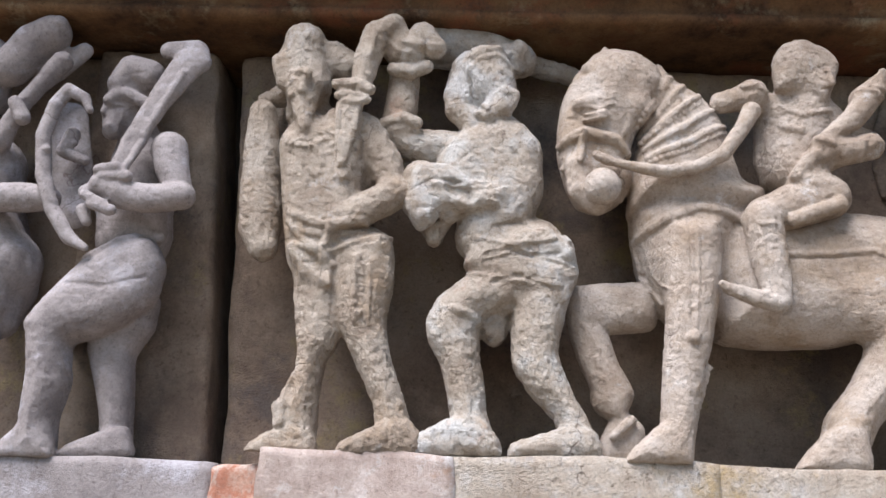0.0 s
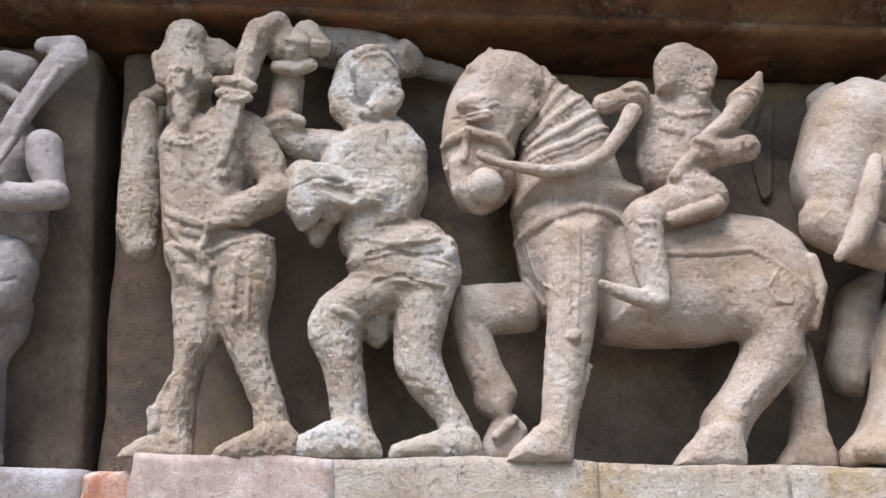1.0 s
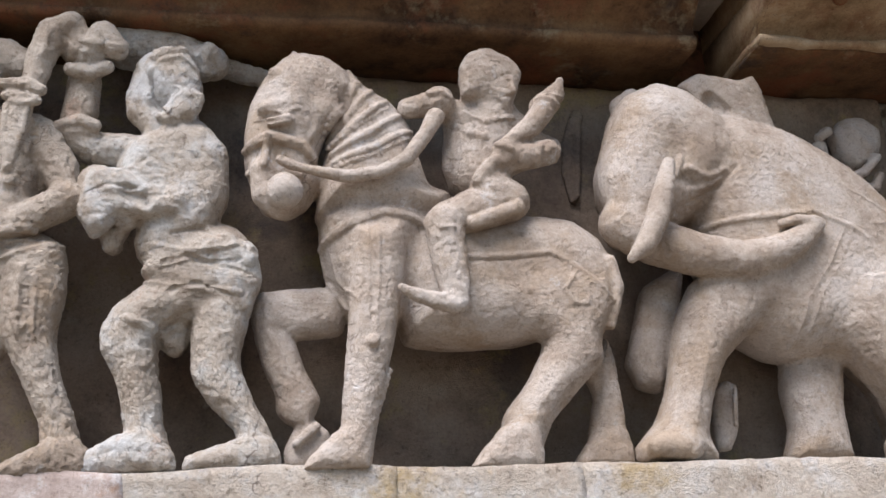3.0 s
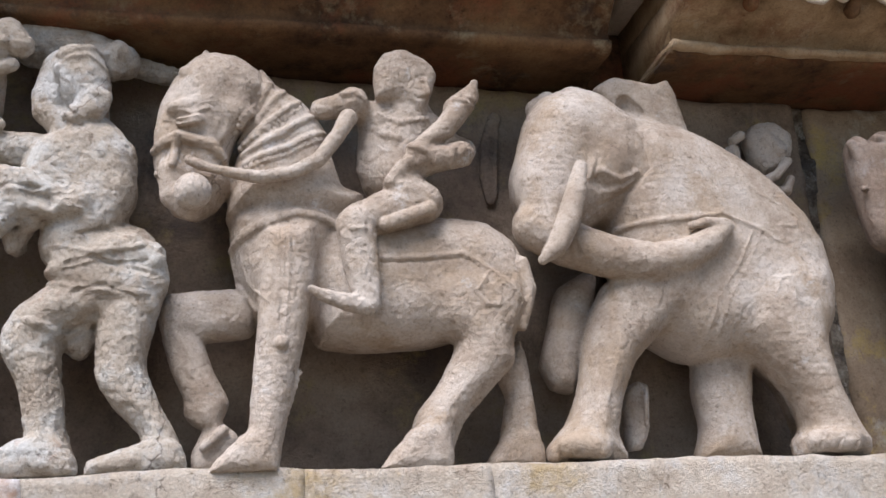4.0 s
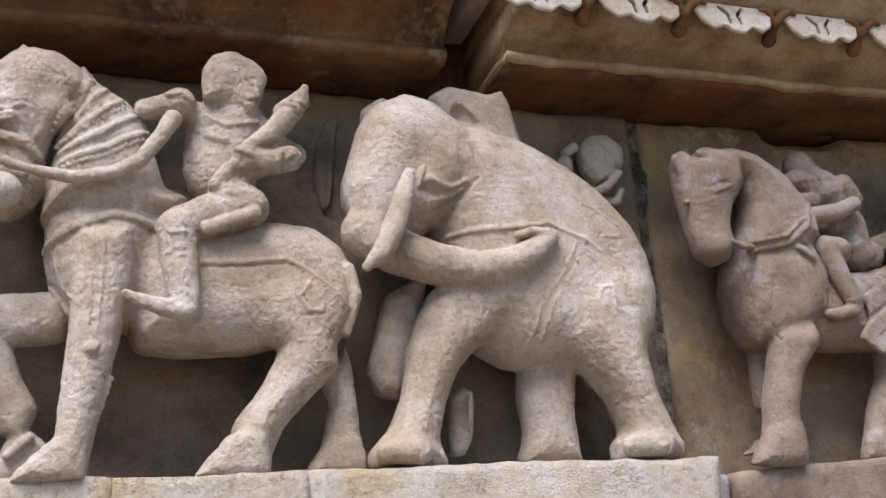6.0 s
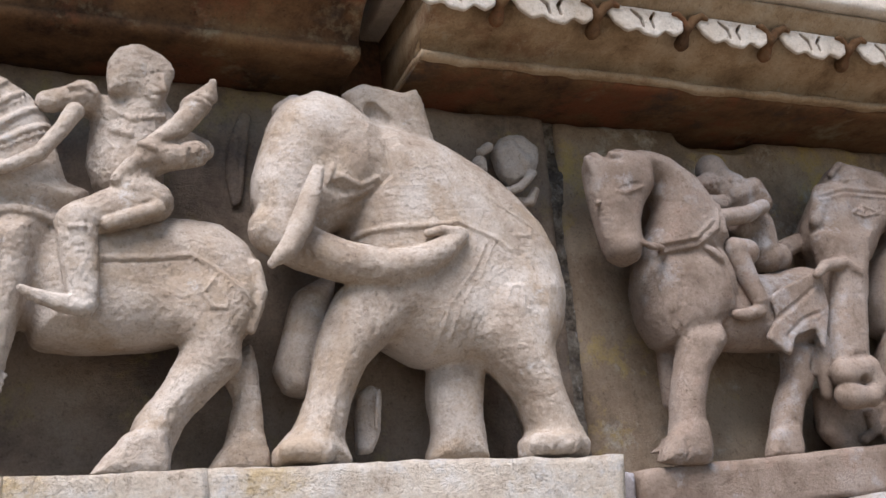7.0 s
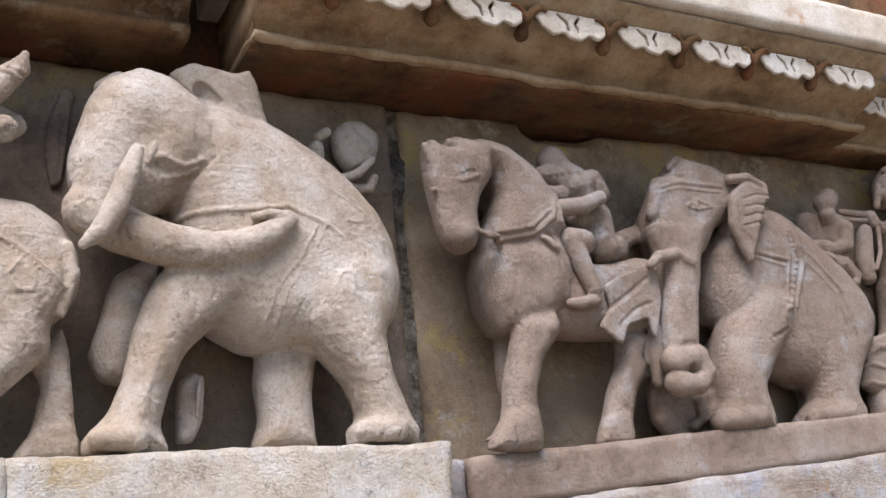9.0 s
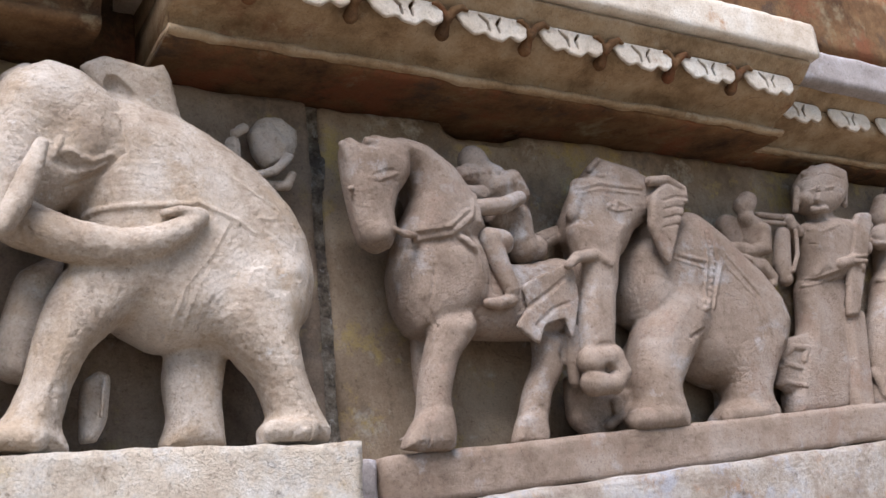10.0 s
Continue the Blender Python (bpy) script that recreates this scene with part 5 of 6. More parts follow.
c.limb((0.945, 1.331, 2.049, 0.0106), (0.982, 1.331, 2.037, 0.0107), k=0.005)
c.drape((0.901, 2.045, 0.0016), (0.911, 2.047, 0.0016), k=0.001, proud=-1)
c.drape((0.902, 2.036, 0.0016), (0.909, 2.038, 0.0016), k=0.001, proud=-1)
c.build("small_figure_statue", PALE, "small sandstone rider figure carved behind the elephant", "statue", "carved riders", 1.0, 8)

c = Carving()
c.limb((0.595, 1.368, 2.153, 0.0104), (0.579, 1.370, 2.101, 0.0124), (0.577, 1.370, 2.055, 0.0119), (0.580, 1.366, 2.017, 0.0076), k=0.0031, flat=0.7)
c.drape((0.597, 2.144, 0.0043), (0.594, 2.085, 0.0042), (0.586, 2.021, 0.0042), k=0.002)
c.drape((0.559, 2.009, 0.0050), (0.584, 2.007, 0.0050), k=0.003)
c.build("leaf_relief", BACK, "faint upright sandstone leaf relief on the wall", "relief", "", 1.0, 20)

c = Carving()
c.mass((1.107, 2.068), (1.118, 2.090), (1.139, 2.078), (1.161, 2.098), (1.199, 2.093), (1.224, 2.075), (1.226, 2.036), (1.200, 2.002), (1.189, 1.968), (1.192, 1.938), (1.180, 1.911), (1.156, 1.902), (1.132, 1.916), (1.122, 1.944), (1.116, 1.980), (1.109, 2.021), front=1.214, back=1.300, round=0.030, k=0.006)
c.limb((1.169, 1.240, 2.050, 0.0304), (1.148, 1.233, 2.002, 0.0228), k=0.012)
c.limb((1.152, 1.229, 1.930, 0.0217), k=0.008)
c.limb((1.106, 1.232, 2.072, 0.0070), (1.116, 1.234, 2.053, 0.0088), k=0.004)
c.limb((1.144, 1.222, 2.078, 0.0071), (1.184, 1.223, 2.072, 0.0081), k=0.004)
c.mass((1.180, 2.097), (1.223, 2.111), (1.270, 2.103), (1.321, 2.068), (1.355, 2.022), (1.375, 1.956), (1.310, 1.917), (1.217, 1.917), (1.209, 1.948), (1.249, 2.011), (1.240, 2.049), (1.207, 2.056), front=1.226, back=1.400, round=0.045, k=0.01)
c.mass((1.219, 1.942), (1.282, 1.956), (1.359, 1.961), (1.383, 1.897), (1.368, 1.833), (1.320, 1.794), (1.273, 1.776), (1.231, 1.786), (1.209, 1.828), (1.203, 1.884), front=1.228, back=1.400, round=0.062, k=0.012)
c.mass((1.371, 1.929), (1.438, 1.910), (1.538, 1.930), (1.570, 1.921), (1.573, 1.867), (1.541, 1.792), (1.491, 1.782), (1.420, 1.780), (1.342, 1.783), (1.313, 1.814), front=1.252, back=1.400, round=0.045, k=0.012)
c.mass((1.418, 1.862), (1.519, 1.905), (1.536, 1.892), (1.535, 1.872), (1.538, 1.842), (1.513, 1.767), (1.503, 1.809), (1.456, 1.793), (1.444, 1.760), (1.399, 1.791), (1.430, 1.828), front=1.238, back=1.330, round=0.005, k=0.003)
c.drape((1.420, 1.820, 0.0037), (1.458, 1.841, 0.0047), (1.511, 1.877, 0.0038), k=0.003, proud=-1)
c.drape((1.439, 1.792, 0.0037), (1.478, 1.822, 0.0038), (1.509, 1.833, 0.0038), k=0.003, proud=-1)
c.mass((1.254, 1.807), (1.320, 1.818), (1.329, 1.786), (1.285, 1.736), (1.266, 1.682), (1.267, 1.630), (1.258, 1.601), (1.190, 1.604), (1.212, 1.659), (1.219, 1.701), (1.235, 1.753), front=1.226, back=1.330, round=0.028, k=0.01)
c.limb((1.295, 1.234, 1.785, 0.0115), k=0.008)
c.mass((1.171, 1.602), (1.177, 1.618), (1.197, 1.646), (1.234, 1.668), (1.261, 1.659), (1.265, 1.629), (1.260, 1.597), (1.216, 1.597), front=1.222, back=1.340, round=0.020, k=0.008)
c.drape((1.207, 1.642, 0.0025), (1.212, 1.616, 0.0025), (1.207, 1.604, 0.0025), k=0.002, proud=-1)
c.mass((1.248, 1.799), (1.302, 1.791), (1.282, 1.748), (1.262, 1.689), (1.248, 1.694), (1.247, 1.748), front=1.300, back=1.400, round=0.020, k=0.006)
c.mass((1.466, 1.795), (1.531, 1.791), (1.505, 1.750), (1.514, 1.727), (1.481, 1.684), (1.467, 1.642), (1.462, 1.605), (1.401, 1.605), (1.418, 1.650), (1.434, 1.694), (1.462, 1.742), front=1.262, back=1.400, round=0.022, k=0.006)
c.mass((1.387, 1.604), (1.407, 1.651), (1.458, 1.659), (1.463, 1.618), (1.456, 1.601), front=1.260, back=1.400, round=0.014, k=0.005)
c.limb((1.530, 1.263, 1.792, 0.0126), (1.529, 1.269, 1.739, 0.0144), (1.529, 1.271, 1.705, 0.0105), k=0.004)
c.limb((1.517, 1.278, 1.774, 0.0077), (1.518, 1.278, 1.741, 0.0077), k=0.004)
c.drape((1.138, 2.012, 0.0035), (1.154, 2.010, 0.0035), (1.185, 2.025, 0.0036), k=0.002)
c.drape((1.143, 2.017, 0.0026), (1.165, 2.026, 0.0027), (1.184, 2.030, 0.0027), k=0.0015, proud=-1)
c.limb((1.111, 1.227, 1.998, 0.0052), k=0.003)
c.drape((1.132, 1.904, 0.0021), (1.155, 1.913, 0.0022), k=0.0015, proud=-1)
c.limb((1.177, 1.218, 1.935, 0.0043), (1.196, 1.224, 1.928, 0.0044), (1.221, 1.232, 1.931, 0.0044), k=0.002)
c.drape((1.185, 1.937, 0.0044), (1.224, 1.928, 0.0053), (1.288, 1.940, 0.0054), (1.326, 1.969, 0.0055), (1.336, 2.002, 0.0047), k=0.002)
c.drape((1.225, 1.940, 0.0036), (1.284, 1.951, 0.0036), (1.321, 1.981, 0.0037), k=0.002)
c.drape((1.345, 2.010, 0.0056), (1.343, 1.965, 0.0056), (1.337, 1.989, 0.0046), k=0.002)
c.drape((1.304, 1.938, 0.0055), (1.332, 1.907, 0.0055), (1.350, 1.832, 0.0045), k=0.002)
c.drape((1.323, 1.947, 0.0037), (1.351, 1.908, 0.0037), (1.371, 1.842, 0.0037), k=0.002)
c.limb((1.314, 1.231, 1.930, 0.0073), (1.325, 1.229, 1.916, 0.0055), k=0.002)
c.drape((1.220, 2.066, 0.0023), (1.231, 2.043, 0.0023), (1.221, 2.013, 0.0022), k=0.002)
c.drape((1.250, 1.884, 0.0027), (1.238, 1.819, 0.0026), (1.250, 1.788, 0.0026), k=0.003, proud=-1)
c.build("horse_statue", PINK, "pinkish grey sandstone horse with lowered head", "statue", "carved animals", 0.5, 9)

c = Carving()
c.limb((1.387, 1.298, 2.101, 0.0263), (1.402, 1.302, 2.075, 0.0303), (1.353, 1.286, 2.068, 0.0141), k=0.0063)
c.limb((1.416, 1.290, 2.061, 0.0322), (1.430, 1.286, 2.034, 0.0281), k=0.0076)
c.limb((1.344, 1.278, 2.032, 0.0129), (1.385, 1.281, 2.031, 0.0160), k=0.004)
c.limb((1.349, 1.245, 1.992, 0.0146), (1.404, 1.245, 2.001, 0.0148), (1.438, 1.243, 2.016, 0.0131), k=0.005)
c.limb((1.462, 1.268, 2.034, 0.0163), (1.447, 1.270, 2.061, 0.0183), (1.417, 1.272, 2.047, 0.0201), k=0.0045)
c.limb((1.453, 1.293, 1.996, 0.0362), (1.457, 1.289, 1.957, 0.0320), (1.464, 1.285, 1.941, 0.0280), k=0.0076)
c.limb((1.419, 1.286, 1.995, 0.0259), k=0.0063)
c.limb((1.395, 1.253, 1.937, 0.0232), (1.371, 1.250, 1.941, 0.0202), (1.386, 1.247, 1.896, 0.0173), (1.401, 1.244, 1.855, 0.0145), k=0.005)
c.limb((1.399, 1.245, 1.836, 0.0112), (1.370, 1.245, 1.829, 0.0110), (1.348, 1.241, 1.829, 0.0073), k=0.004)
c.limb((1.476, 1.301, 1.946, 0.0343), (1.493, 1.291, 1.944, 0.0244), k=0.0081)
c.limb((1.464, 1.343, 2.055, 0.0334), (1.483, 1.343, 1.970, 0.0331), k=0.0076)
c.limb((1.526, 1.315, 1.969, 0.0148), (1.580, 1.315, 1.989, 0.0150), k=0.0036)
c.beads((1.345, 2.061, 0.0048), (1.384, 2.070, 0.0058), (1.423, 2.066, 0.0049), count=8)
c.build("rider_statue", PINK, "pinkish sandstone rider in a cap twisting on horseback", "statue", "carved riders", 0.5, 10)

c = Carving()
c.mass((1.773, 2.016), (1.892, 2.055), (1.978, 1.997), (2.049, 1.941), (2.100, 1.882), (2.117, 1.821), (2.087, 1.759), (2.004, 1.699), (1.910, 1.694), (1.829, 1.728), (1.772, 1.798), (1.710, 1.821), (1.696, 1.877), (1.711, 1.955), front=1.250, back=1.400, round=0.070, k=0.012)
c.mass((1.560, 1.963), (1.561, 2.000), (1.589, 2.051), (1.620, 2.091), (1.653, 2.126), (1.713, 2.116), (1.773, 2.097), (1.819, 2.072), (1.772, 2.022), (1.711, 1.984), (1.685, 1.943), (1.660, 1.926), (1.594, 1.938), front=1.243, back=1.400, round=0.042, k=0.008)
c.limb((1.611, 1.265, 2.052, 0.0268), (1.616, 1.269, 1.988, 0.0308), k=0.014)
c.limb((1.622, 1.266, 2.097, 0.0063), (1.645, 1.267, 2.116, 0.0074), (1.673, 1.266, 2.110, 0.0064), (1.737, 1.266, 2.103, 0.0065), k=0.003)
c.limb((1.630, 1.250, 2.079, 0.0052), (1.671, 1.250, 2.083, 0.0052), k=0.003)
c.mass((1.733, 2.047), (1.770, 2.076), (1.824, 2.059), (1.804, 2.008), (1.781, 1.967), (1.752, 1.907), (1.736, 1.937), (1.718, 1.985), front=1.225, back=1.300, round=0.010, k=0.003)
c.limb((1.735, 1.231, 2.072, 0.0095), (1.778, 1.231, 2.080, 0.0085), (1.815, 1.231, 2.064, 0.0086), (1.814, 1.228, 2.041, 0.0064), k=0.003)
c.mass((1.555, 1.920), (1.596, 1.935), (1.630, 1.914), (1.612, 1.815), (1.597, 1.747), (1.533, 1.746), (1.539, 1.813), (1.554, 1.874), front=1.222, back=1.290, round=0.026, k=0.003)
c.limb((1.510, 1.224, 1.895, 0.0077), (1.534, 1.227, 1.912, 0.0107), (1.574, 1.228, 1.918, 0.0118), (1.599, 1.225, 1.902, 0.0089), k=0.003)
c.limb((1.542, 1.239, 1.733, 0.0247), (1.587, 1.237, 1.739, 0.0231), (1.599, 1.230, 1.714, 0.0163), (1.581, 1.231, 1.693, 0.0172), (1.540, 1.237, 1.696, 0.0227), k=0.006)
c.cut((1.564, 1.214, 1.719, 0.0094), (1.565, 1.228, 1.716, 0.0076), k=0.002)
c.mass((1.540, 1.727), (1.598, 1.697), (1.675, 1.696), (1.654, 1.626), (1.593, 1.598), (1.538, 1.639), front=1.290, back=1.400, round=0.020, k=0.006)
c.limb((1.623, 1.281, 1.670, 0.0108), (1.623, 1.279, 1.642, 0.0088), (1.599, 1.280, 1.631, 0.0097), k=0.005)
c.mass((1.588, 2.000), (1.583, 1.973), (1.528, 1.948), (1.507, 1.957), (1.526, 1.977), front=1.300, back=1.370, round=0.014, k=0.004)
c.mass((1.703, 1.805), (1.790, 1.894), (1.871, 1.864), (1.864, 1.808), (1.809, 1.743), (1.767, 1.690), (1.772, 1.665), (1.778, 1.639), (1.768, 1.593), (1.627, 1.599), (1.633, 1.648), (1.666, 1.670), (1.668, 1.722), (1.685, 1.768), front=1.238, back=1.400, round=0.048, k=0.012)
c.limb((1.632, 1.250, 1.633, 0.0184), (1.715, 1.251, 1.637, 0.0188), k=0.01)
c.mass((1.884, 1.744), (1.941, 1.806), (2.080, 1.802), (2.036, 1.722), (2.008, 1.678), (2.024, 1.653), (2.017, 1.606), (1.859, 1.601), (1.869, 1.643), (1.908, 1.671), (1.906, 1.701), front=1.252, back=1.400, round=0.042, k=0.012)
c.limb((1.867, 1.263, 1.635, 0.0166), (1.960, 1.264, 1.641, 0.0182), k=0.01)
c.drape((1.575, 2.050, 0.0041), (1.627, 2.061, 0.0041), (1.721, 2.061, 0.0042), k=0.002)
c.drape((1.574, 2.040, 0.0025), (1.625, 2.050, 0.0026), (1.716, 2.049, 0.0026), k=0.002)
c.drape((1.629, 2.017, 0.0026), (1.658, 2.030, 0.0031), (1.690, 2.021, 0.0026), k=0.002)
c.drape((1.629, 2.015, 0.0031), (1.655, 2.012, 0.0041), (1.689, 2.019, 0.0031), k=0.002)
c.limb((1.652, 1.245, 2.019, 0.0072), k=0.003)
c.drape((1.758, 2.035, 0.0032), (1.791, 2.045, 0.0038), (1.826, 2.043, 0.0033), k=0.001, proud=-1)
c.drape((1.754, 2.017, 0.0032), (1.788, 2.026, 0.0037), (1.822, 2.025, 0.0032), k=0.001, proud=-1)
c.drape((1.751, 1.999, 0.0032), (1.784, 2.008, 0.0037), (1.818, 2.006, 0.0032), k=0.001, proud=-1)
c.drape((1.747, 1.981, 0.0032), (1.780, 1.990, 0.0037), (1.814, 1.988, 0.0032), k=0.001, proud=-1)
c.drape((1.751, 1.964, 0.0026), (1.770, 1.927, 0.0026), (1.788, 1.972, 0.0027), k=0.001, proud=-1)
c.drape((1.781, 1.941, 0.0053), (1.860, 1.930, 0.0054), k=0.002)
c.drape((1.782, 1.930, 0.0032), (1.857, 1.916, 0.0032), k=0.002)
c.drape((1.872, 1.995, 0.0044), (1.869, 1.933, 0.0043), (1.840, 1.843, 0.0042), k=0.002)
c.drape((1.896, 1.985, 0.0044), (1.903, 1.923, 0.0044), (1.862, 1.838, 0.0043), k=0.002)
c.beads((1.882, 1.988, 0.0055), (1.886, 1.928, 0.0054), (1.853, 1.849, 0.0053), count=13)
c.limb((1.833, 1.242, 1.847, 0.0063), (1.842, 1.242, 1.836, 0.0063), (1.826, 1.241, 1.832, 0.0052), k=0.002)
c.drape((1.922, 1.945, 0.0044), (1.990, 1.876, 0.0055), (2.009, 1.792, 0.0044), k=0.0015)
c.drape((1.913, 1.926, 0.0033), (1.973, 1.870, 0.0033), (1.993, 1.791, 0.0033), k=0.0015)
c.drape((1.781, 1.777, 0.0041), (1.827, 1.794, 0.0042), k=0.003, proud=-1)
c.mass((1.550, 1.986), (1.679, 1.995), (1.650, 1.923), (1.631, 1.849), (1.559, 1.847), (1.562, 1.924), front=1.232, back=1.330, round=0.028, k=0.01)
c.limb((1.588, 1.264, 2.060, 0.0144), (1.564, 1.262, 2.003, 0.0121), k=0.01)
c.build("elephant_statue", PINK, "pinkish sandstone elephant with long hanging trunk and harness", "statue", "carved animals", 0.5, 11)

c = Carving()
c.limb((2.045, 1.291, 2.070, 0.0228), (2.054, 1.289, 2.081, 0.0205), k=0.0047)
c.limb((2.042, 1.289, 2.044, 0.0163), (2.064, 1.302, 2.025, 0.0288), (2.062, 1.303, 1.989, 0.0298), k=0.0058)
c.limb((2.068, 1.274, 2.013, 0.0162), (2.059, 1.273, 1.974, 0.0150), (2.005, 1.270, 1.962, 0.0125), k=0.003)
c.limb((1.962, 1.277, 1.967, 0.0152), (2.007, 1.277, 1.969, 0.0148), k=0.0034)
c.limb((1.992, 1.281, 1.942, 0.0187), (2.047, 1.281, 1.936, 0.0189), (2.069, 1.276, 1.913, 0.0137), k=0.004)
c.limb((2.019, 1.324, 2.035, 0.0240), (2.037, 1.329, 1.989, 0.0287), k=0.0058)
c.limb((2.106, 1.342, 2.009, 0.0318), k=0.0063)
c.drape((2.065, 1.901, 0.0103), (2.070, 1.884, 0.0091), k=0.002)
c.drape((1.984, 1.950, 0.0067), (2.006, 1.944, 0.0068), k=0.002)
c.build("rider_statue", PINK, "small sandstone rider sitting on an elephant", "statue", "carved riders", 0.5, 12)

c = Carving(0.0015)
c.mass((2.228, 2.082), (2.238, 2.142), (2.274, 2.179), (2.338, 2.200), (2.394, 2.186), (2.390, 2.137), (2.358, 2.096), (2.310, 2.073), (2.262, 2.072), front=1.268, back=1.340, round=0.034, k=0.006)
c.limb((2.256, 1.291, 2.162, 0.0087), k=0.003)
c.limb((2.286, 1.291, 2.176, 0.0088), k=0.003)
c.limb((2.320, 1.291, 2.184, 0.0089), k=0.003)
c.limb((2.352, 1.291, 2.182, 0.0089), k=0.003)
c.limb((2.371, 1.291, 2.169, 0.0089), k=0.003)
c.limb((2.225, 1.296, 2.126, 0.0062), (2.209, 1.297, 2.077, 0.0073), k=0.003)
c.limb((2.391, 1.296, 2.148, 0.0064), (2.379, 1.298, 2.104, 0.0076), k=0.003)
c.limb((2.261, 1.265, 2.122, 0.0055), (2.251, 1.268, 2.095, 0.0085), k=0.003)
c.limb((2.242, 1.277, 2.073, 0.0085), (2.281, 1.277, 2.078, 0.0086), k=0.004)
c.limb((2.234, 1.287, 2.101, 0.0147), k=0.008)
c.limb((2.334, 1.290, 2.114, 0.0151), k=0.008)
c.limb((2.278, 1.307, 2.070, 0.0174), (2.320, 1.308, 2.071, 0.0176), k=0.006)
c.mass((2.209, 2.042), (2.279, 2.065), (2.347, 2.073), (2.408, 2.064), (2.392, 2.015), (2.345, 1.963), (2.329, 1.923), (2.210, 1.916), (2.213, 1.962), (2.208, 2.006), front=1.275, back=1.400, round=0.034, k=0.008)
c.mass((2.203, 1.933), (2.353, 1.943), (2.349, 1.850), (2.301, 1.799), (2.304, 1.750), (2.262, 1.637), (2.098, 1.630), (2.099, 1.681), (2.140, 1.750), (2.186, 1.822), front=1.292, back=1.400, round=0.028, k=0.008)
c.mass((2.383, 2.080), (2.443, 2.082), (2.379, 1.956), (2.322, 1.840), (2.282, 1.839), (2.321, 1.953), front=1.272, back=1.330, round=0.008, k=0.003)
c.mass((2.294, 1.862), (2.358, 1.858), (2.336, 1.733), (2.322, 1.632), (2.259, 1.633), (2.278, 1.733), front=1.280, back=1.360, round=0.016, k=0.005)
c.limb((2.220, 1.277, 1.642, 0.0092), (2.302, 1.279, 1.642, 0.0105), k=0.003)
c.limb((2.379, 1.301, 2.052, 0.0165), (2.423, 1.290, 2.054, 0.0102), k=0.004)
c.limb((2.288, 1.275, 1.953, 0.0109), (2.350, 1.278, 1.967, 0.0136), (2.357, 1.274, 1.948, 0.0099), k=0.003)
c.limb((2.337, 1.267, 1.970, 0.0049), (2.372, 1.267, 1.975, 0.0049), k=0.002)
c.limb((2.334, 1.267, 1.959, 0.0049), (2.369, 1.267, 1.962, 0.0049), k=0.002)
c.limb((2.197, 1.294, 2.026, 0.0145), (2.175, 1.292, 2.047, 0.0120), k=0.004)
c.limb((2.151, 1.297, 2.017, 0.0167), (2.135, 1.299, 1.949, 0.0189), (2.133, 1.295, 1.917, 0.0153), k=0.005)
c.limb((2.166, 1.284, 2.048, 0.0120), (2.171, 1.283, 2.033, 0.0108), k=0.003)
c.limb((2.080, 1.291, 2.054, 0.0059), (2.175, 1.292, 2.054, 0.0072), k=0.002)
c.limb((2.074, 1.290, 2.038, 0.0047), (2.160, 1.290, 2.040, 0.0048), k=0.002)
c.limb((2.171, 1.277, 2.019, 0.0048), (2.163, 1.277, 1.969, 0.0047), (2.139, 1.277, 1.931, 0.0047), k=0.002)
c.mass((2.113, 1.796), (2.194, 1.809), (2.233, 1.773), (2.194, 1.690), (2.106, 1.680), (2.063, 1.703), front=1.300, back=1.400, round=0.015, k=0.006)
c.drape((2.070, 1.741, 0.0067), (2.121, 1.776, 0.0080), (2.164, 1.774, 0.0069), (2.146, 1.746, 0.0057), k=0.002)
c.drape((2.047, 1.718, 0.0067), (2.094, 1.741, 0.0068), (2.135, 1.732, 0.0057), k=0.002)
c.drape((2.024, 1.691, 0.0066), (2.084, 1.705, 0.0067), (2.131, 1.695, 0.0056), k=0.002)
c.drape((2.239, 2.116, 0.0031), (2.258, 2.121, 0.0031), k=0.002)
c.drape((2.285, 2.124, 0.0031), (2.313, 2.131, 0.0031), k=0.002)
c.drape((2.237, 2.109, 0.0024), (2.257, 2.111, 0.0025), k=0.001, proud=-1)
c.drape((2.283, 2.116, 0.0025), (2.310, 2.121, 0.0025), k=0.001, proud=-1)
c.drape((2.240, 2.082, 0.0024), (2.261, 2.080, 0.0025), (2.286, 2.090, 0.0025), k=0.001, proud=-1)
c.drape((2.244, 2.072, 0.0037), (2.275, 2.077, 0.0037), k=0.002)
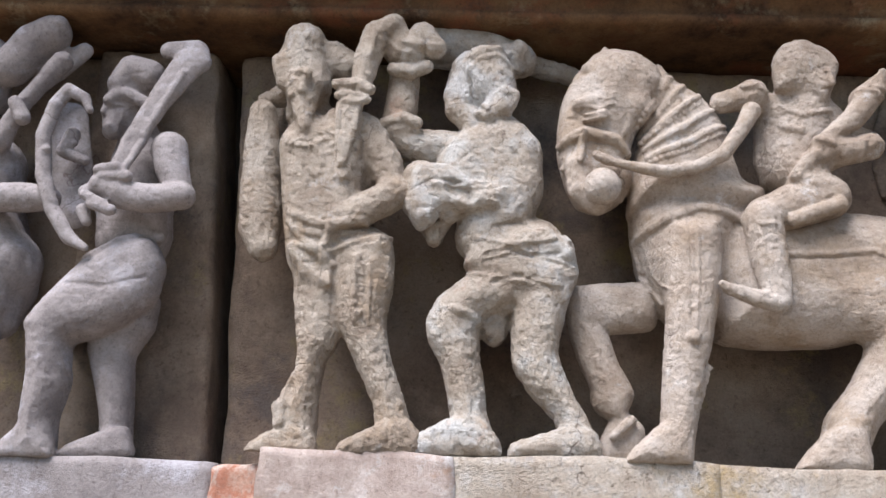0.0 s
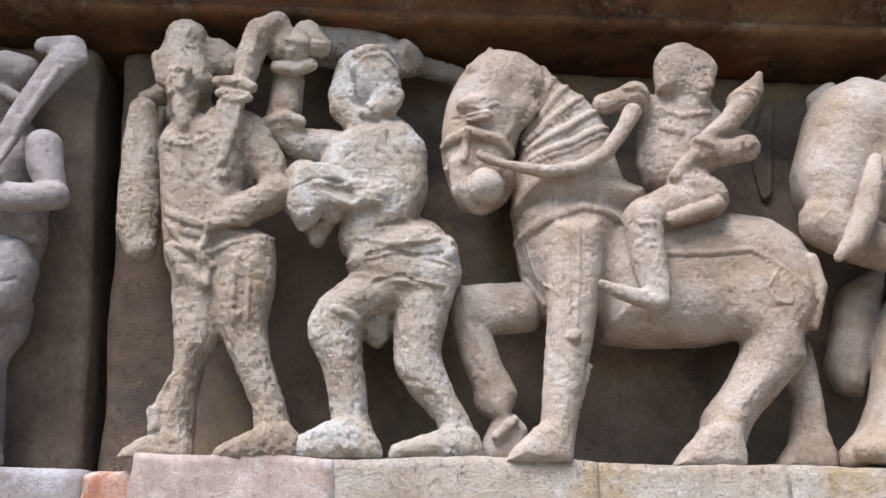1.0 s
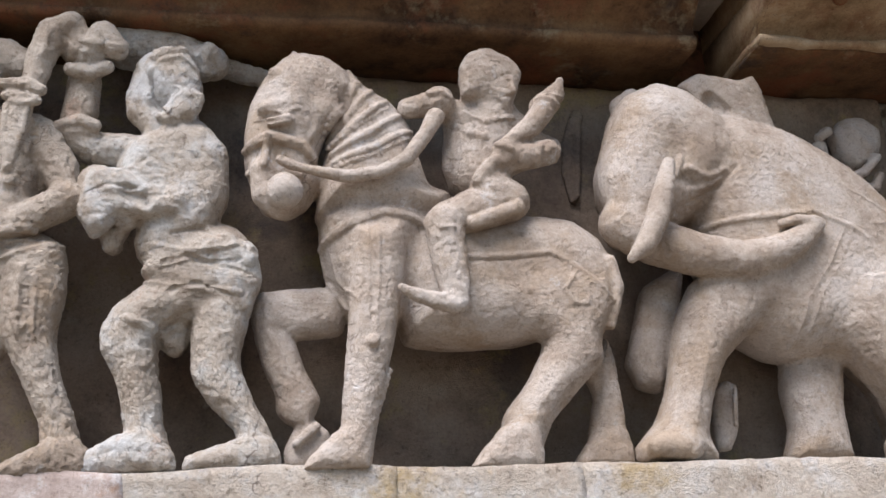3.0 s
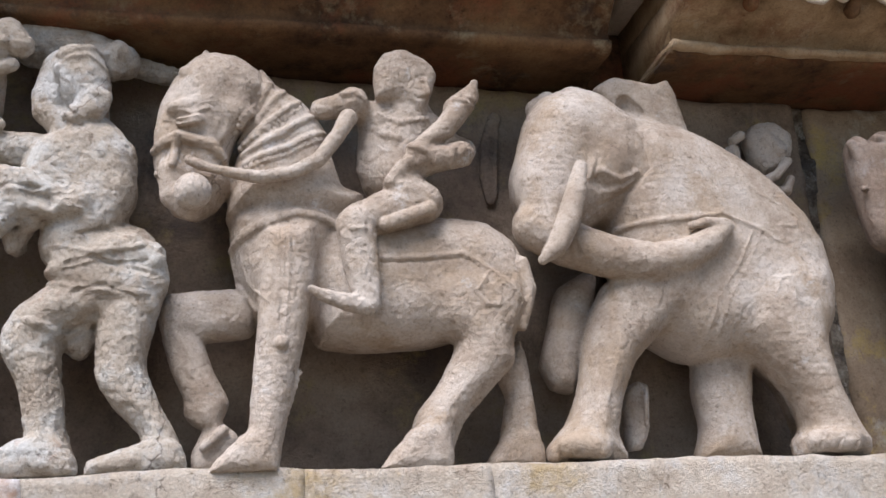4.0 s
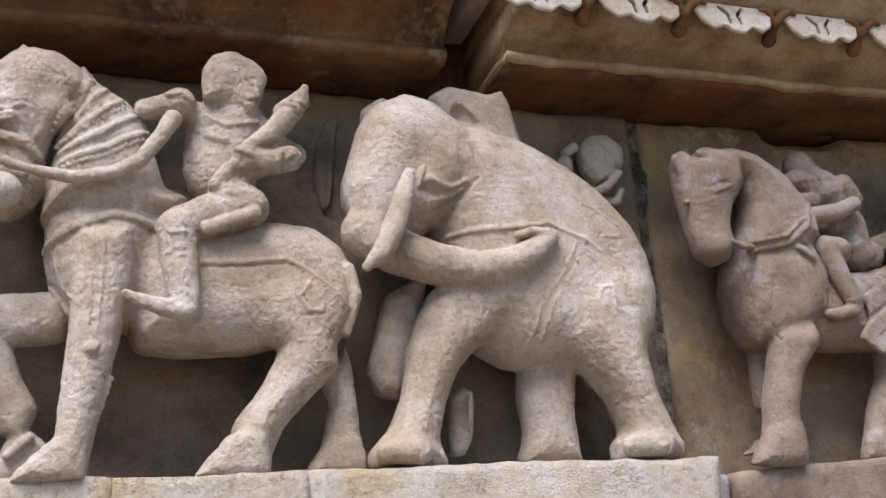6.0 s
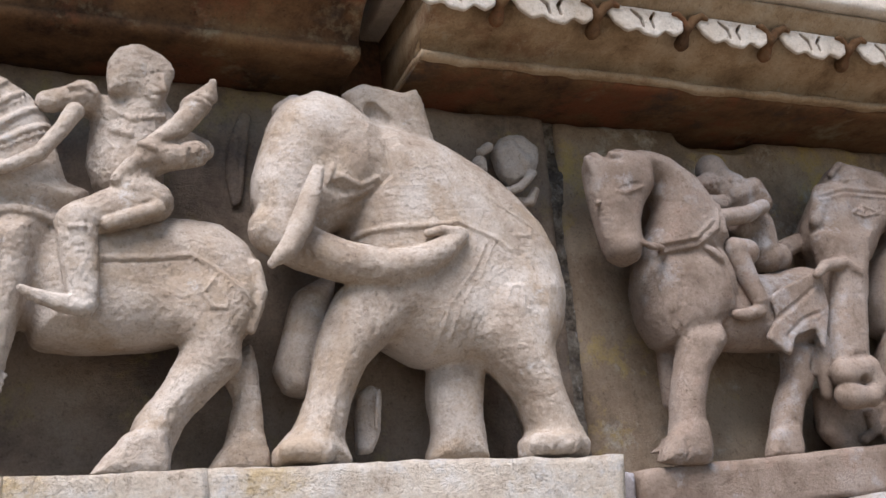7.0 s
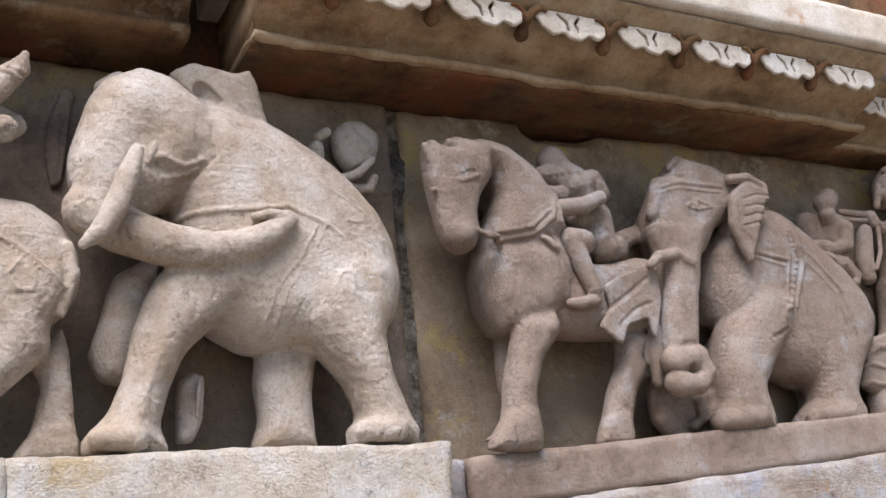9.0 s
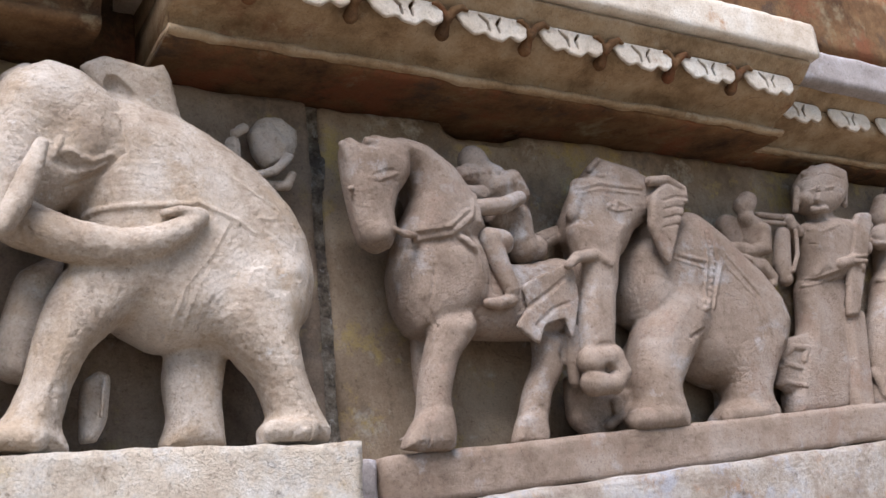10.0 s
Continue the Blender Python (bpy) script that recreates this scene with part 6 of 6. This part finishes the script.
c.drape((2.231, 2.141, 0.0025), (2.294, 2.161, 0.0025), (2.350, 2.153, 0.0025), k=0.001, proud=-1)
c.beads((2.202, 2.031, 0.0036), (2.254, 2.024, 0.0036), (2.317, 2.044, 0.0037), count=12)
c.drape((2.161, 1.917, 0.0047), (2.211, 1.909, 0.0047), (2.289, 1.930, 0.0048), k=0.002)
c.drape((2.174, 1.932, 0.0035), (2.219, 1.924, 0.0036), (2.294, 1.945, 0.0036), k=0.002)
c.drape((2.219, 1.997, 0.0024), (2.232, 1.995, 0.0024), k=0.001, proud=-1)
c.build("standing_statue", PINK, "smiling sandstone standing figure holding a long staff", "statue", "carved attendants", 0.5, 13)

c = Carving()
c.limb((2.536, 1.320, 2.093, 0.0298), (2.540, 1.312, 2.126, 0.0219), k=0.0054)
c.limb((2.497, 1.312, 2.039, 0.0267), (2.576, 1.331, 2.043, 0.0461), (2.544, 1.328, 1.965, 0.0427), k=0.0076)
c.limb((2.416, 1.297, 2.003, 0.0171), (2.418, 1.297, 2.043, 0.0166), (2.437, 1.293, 2.056, 0.0128), k=0.003)
c.limb((2.523, 1.330, 1.924, 0.0449), (2.429, 1.314, 1.825, 0.0294), (2.392, 1.309, 1.736, 0.0239), (2.373, 1.306, 1.662, 0.0211), k=0.0056)
c.limb((2.576, 1.330, 1.926, 0.0454), (2.533, 1.316, 1.802, 0.0313), (2.500, 1.311, 1.673, 0.0256), k=0.0058)
c.limb((2.632, 1.370, 2.052, 0.0500), (2.567, 1.368, 1.840, 0.0481), k=0.0085)
c.limb((2.603, 1.323, 2.121, 0.0385), (2.621, 1.318, 2.164, 0.0333), k=0.0067)
c.drape((2.478, 1.937, 0.0078), (2.510, 1.912, 0.0077), k=0.002)
c.drape((2.421, 2.018, 0.0063), (2.518, 2.022, 0.0065), k=0.002)
c.drape((2.366, 1.724, 0.0110), (2.368, 1.671, 0.0108), k=0.003)
c.build("standing_statue", PINK, "sandstone attendant figure beside the staff bearer", "statue", "carved attendants", 0.5, 14)
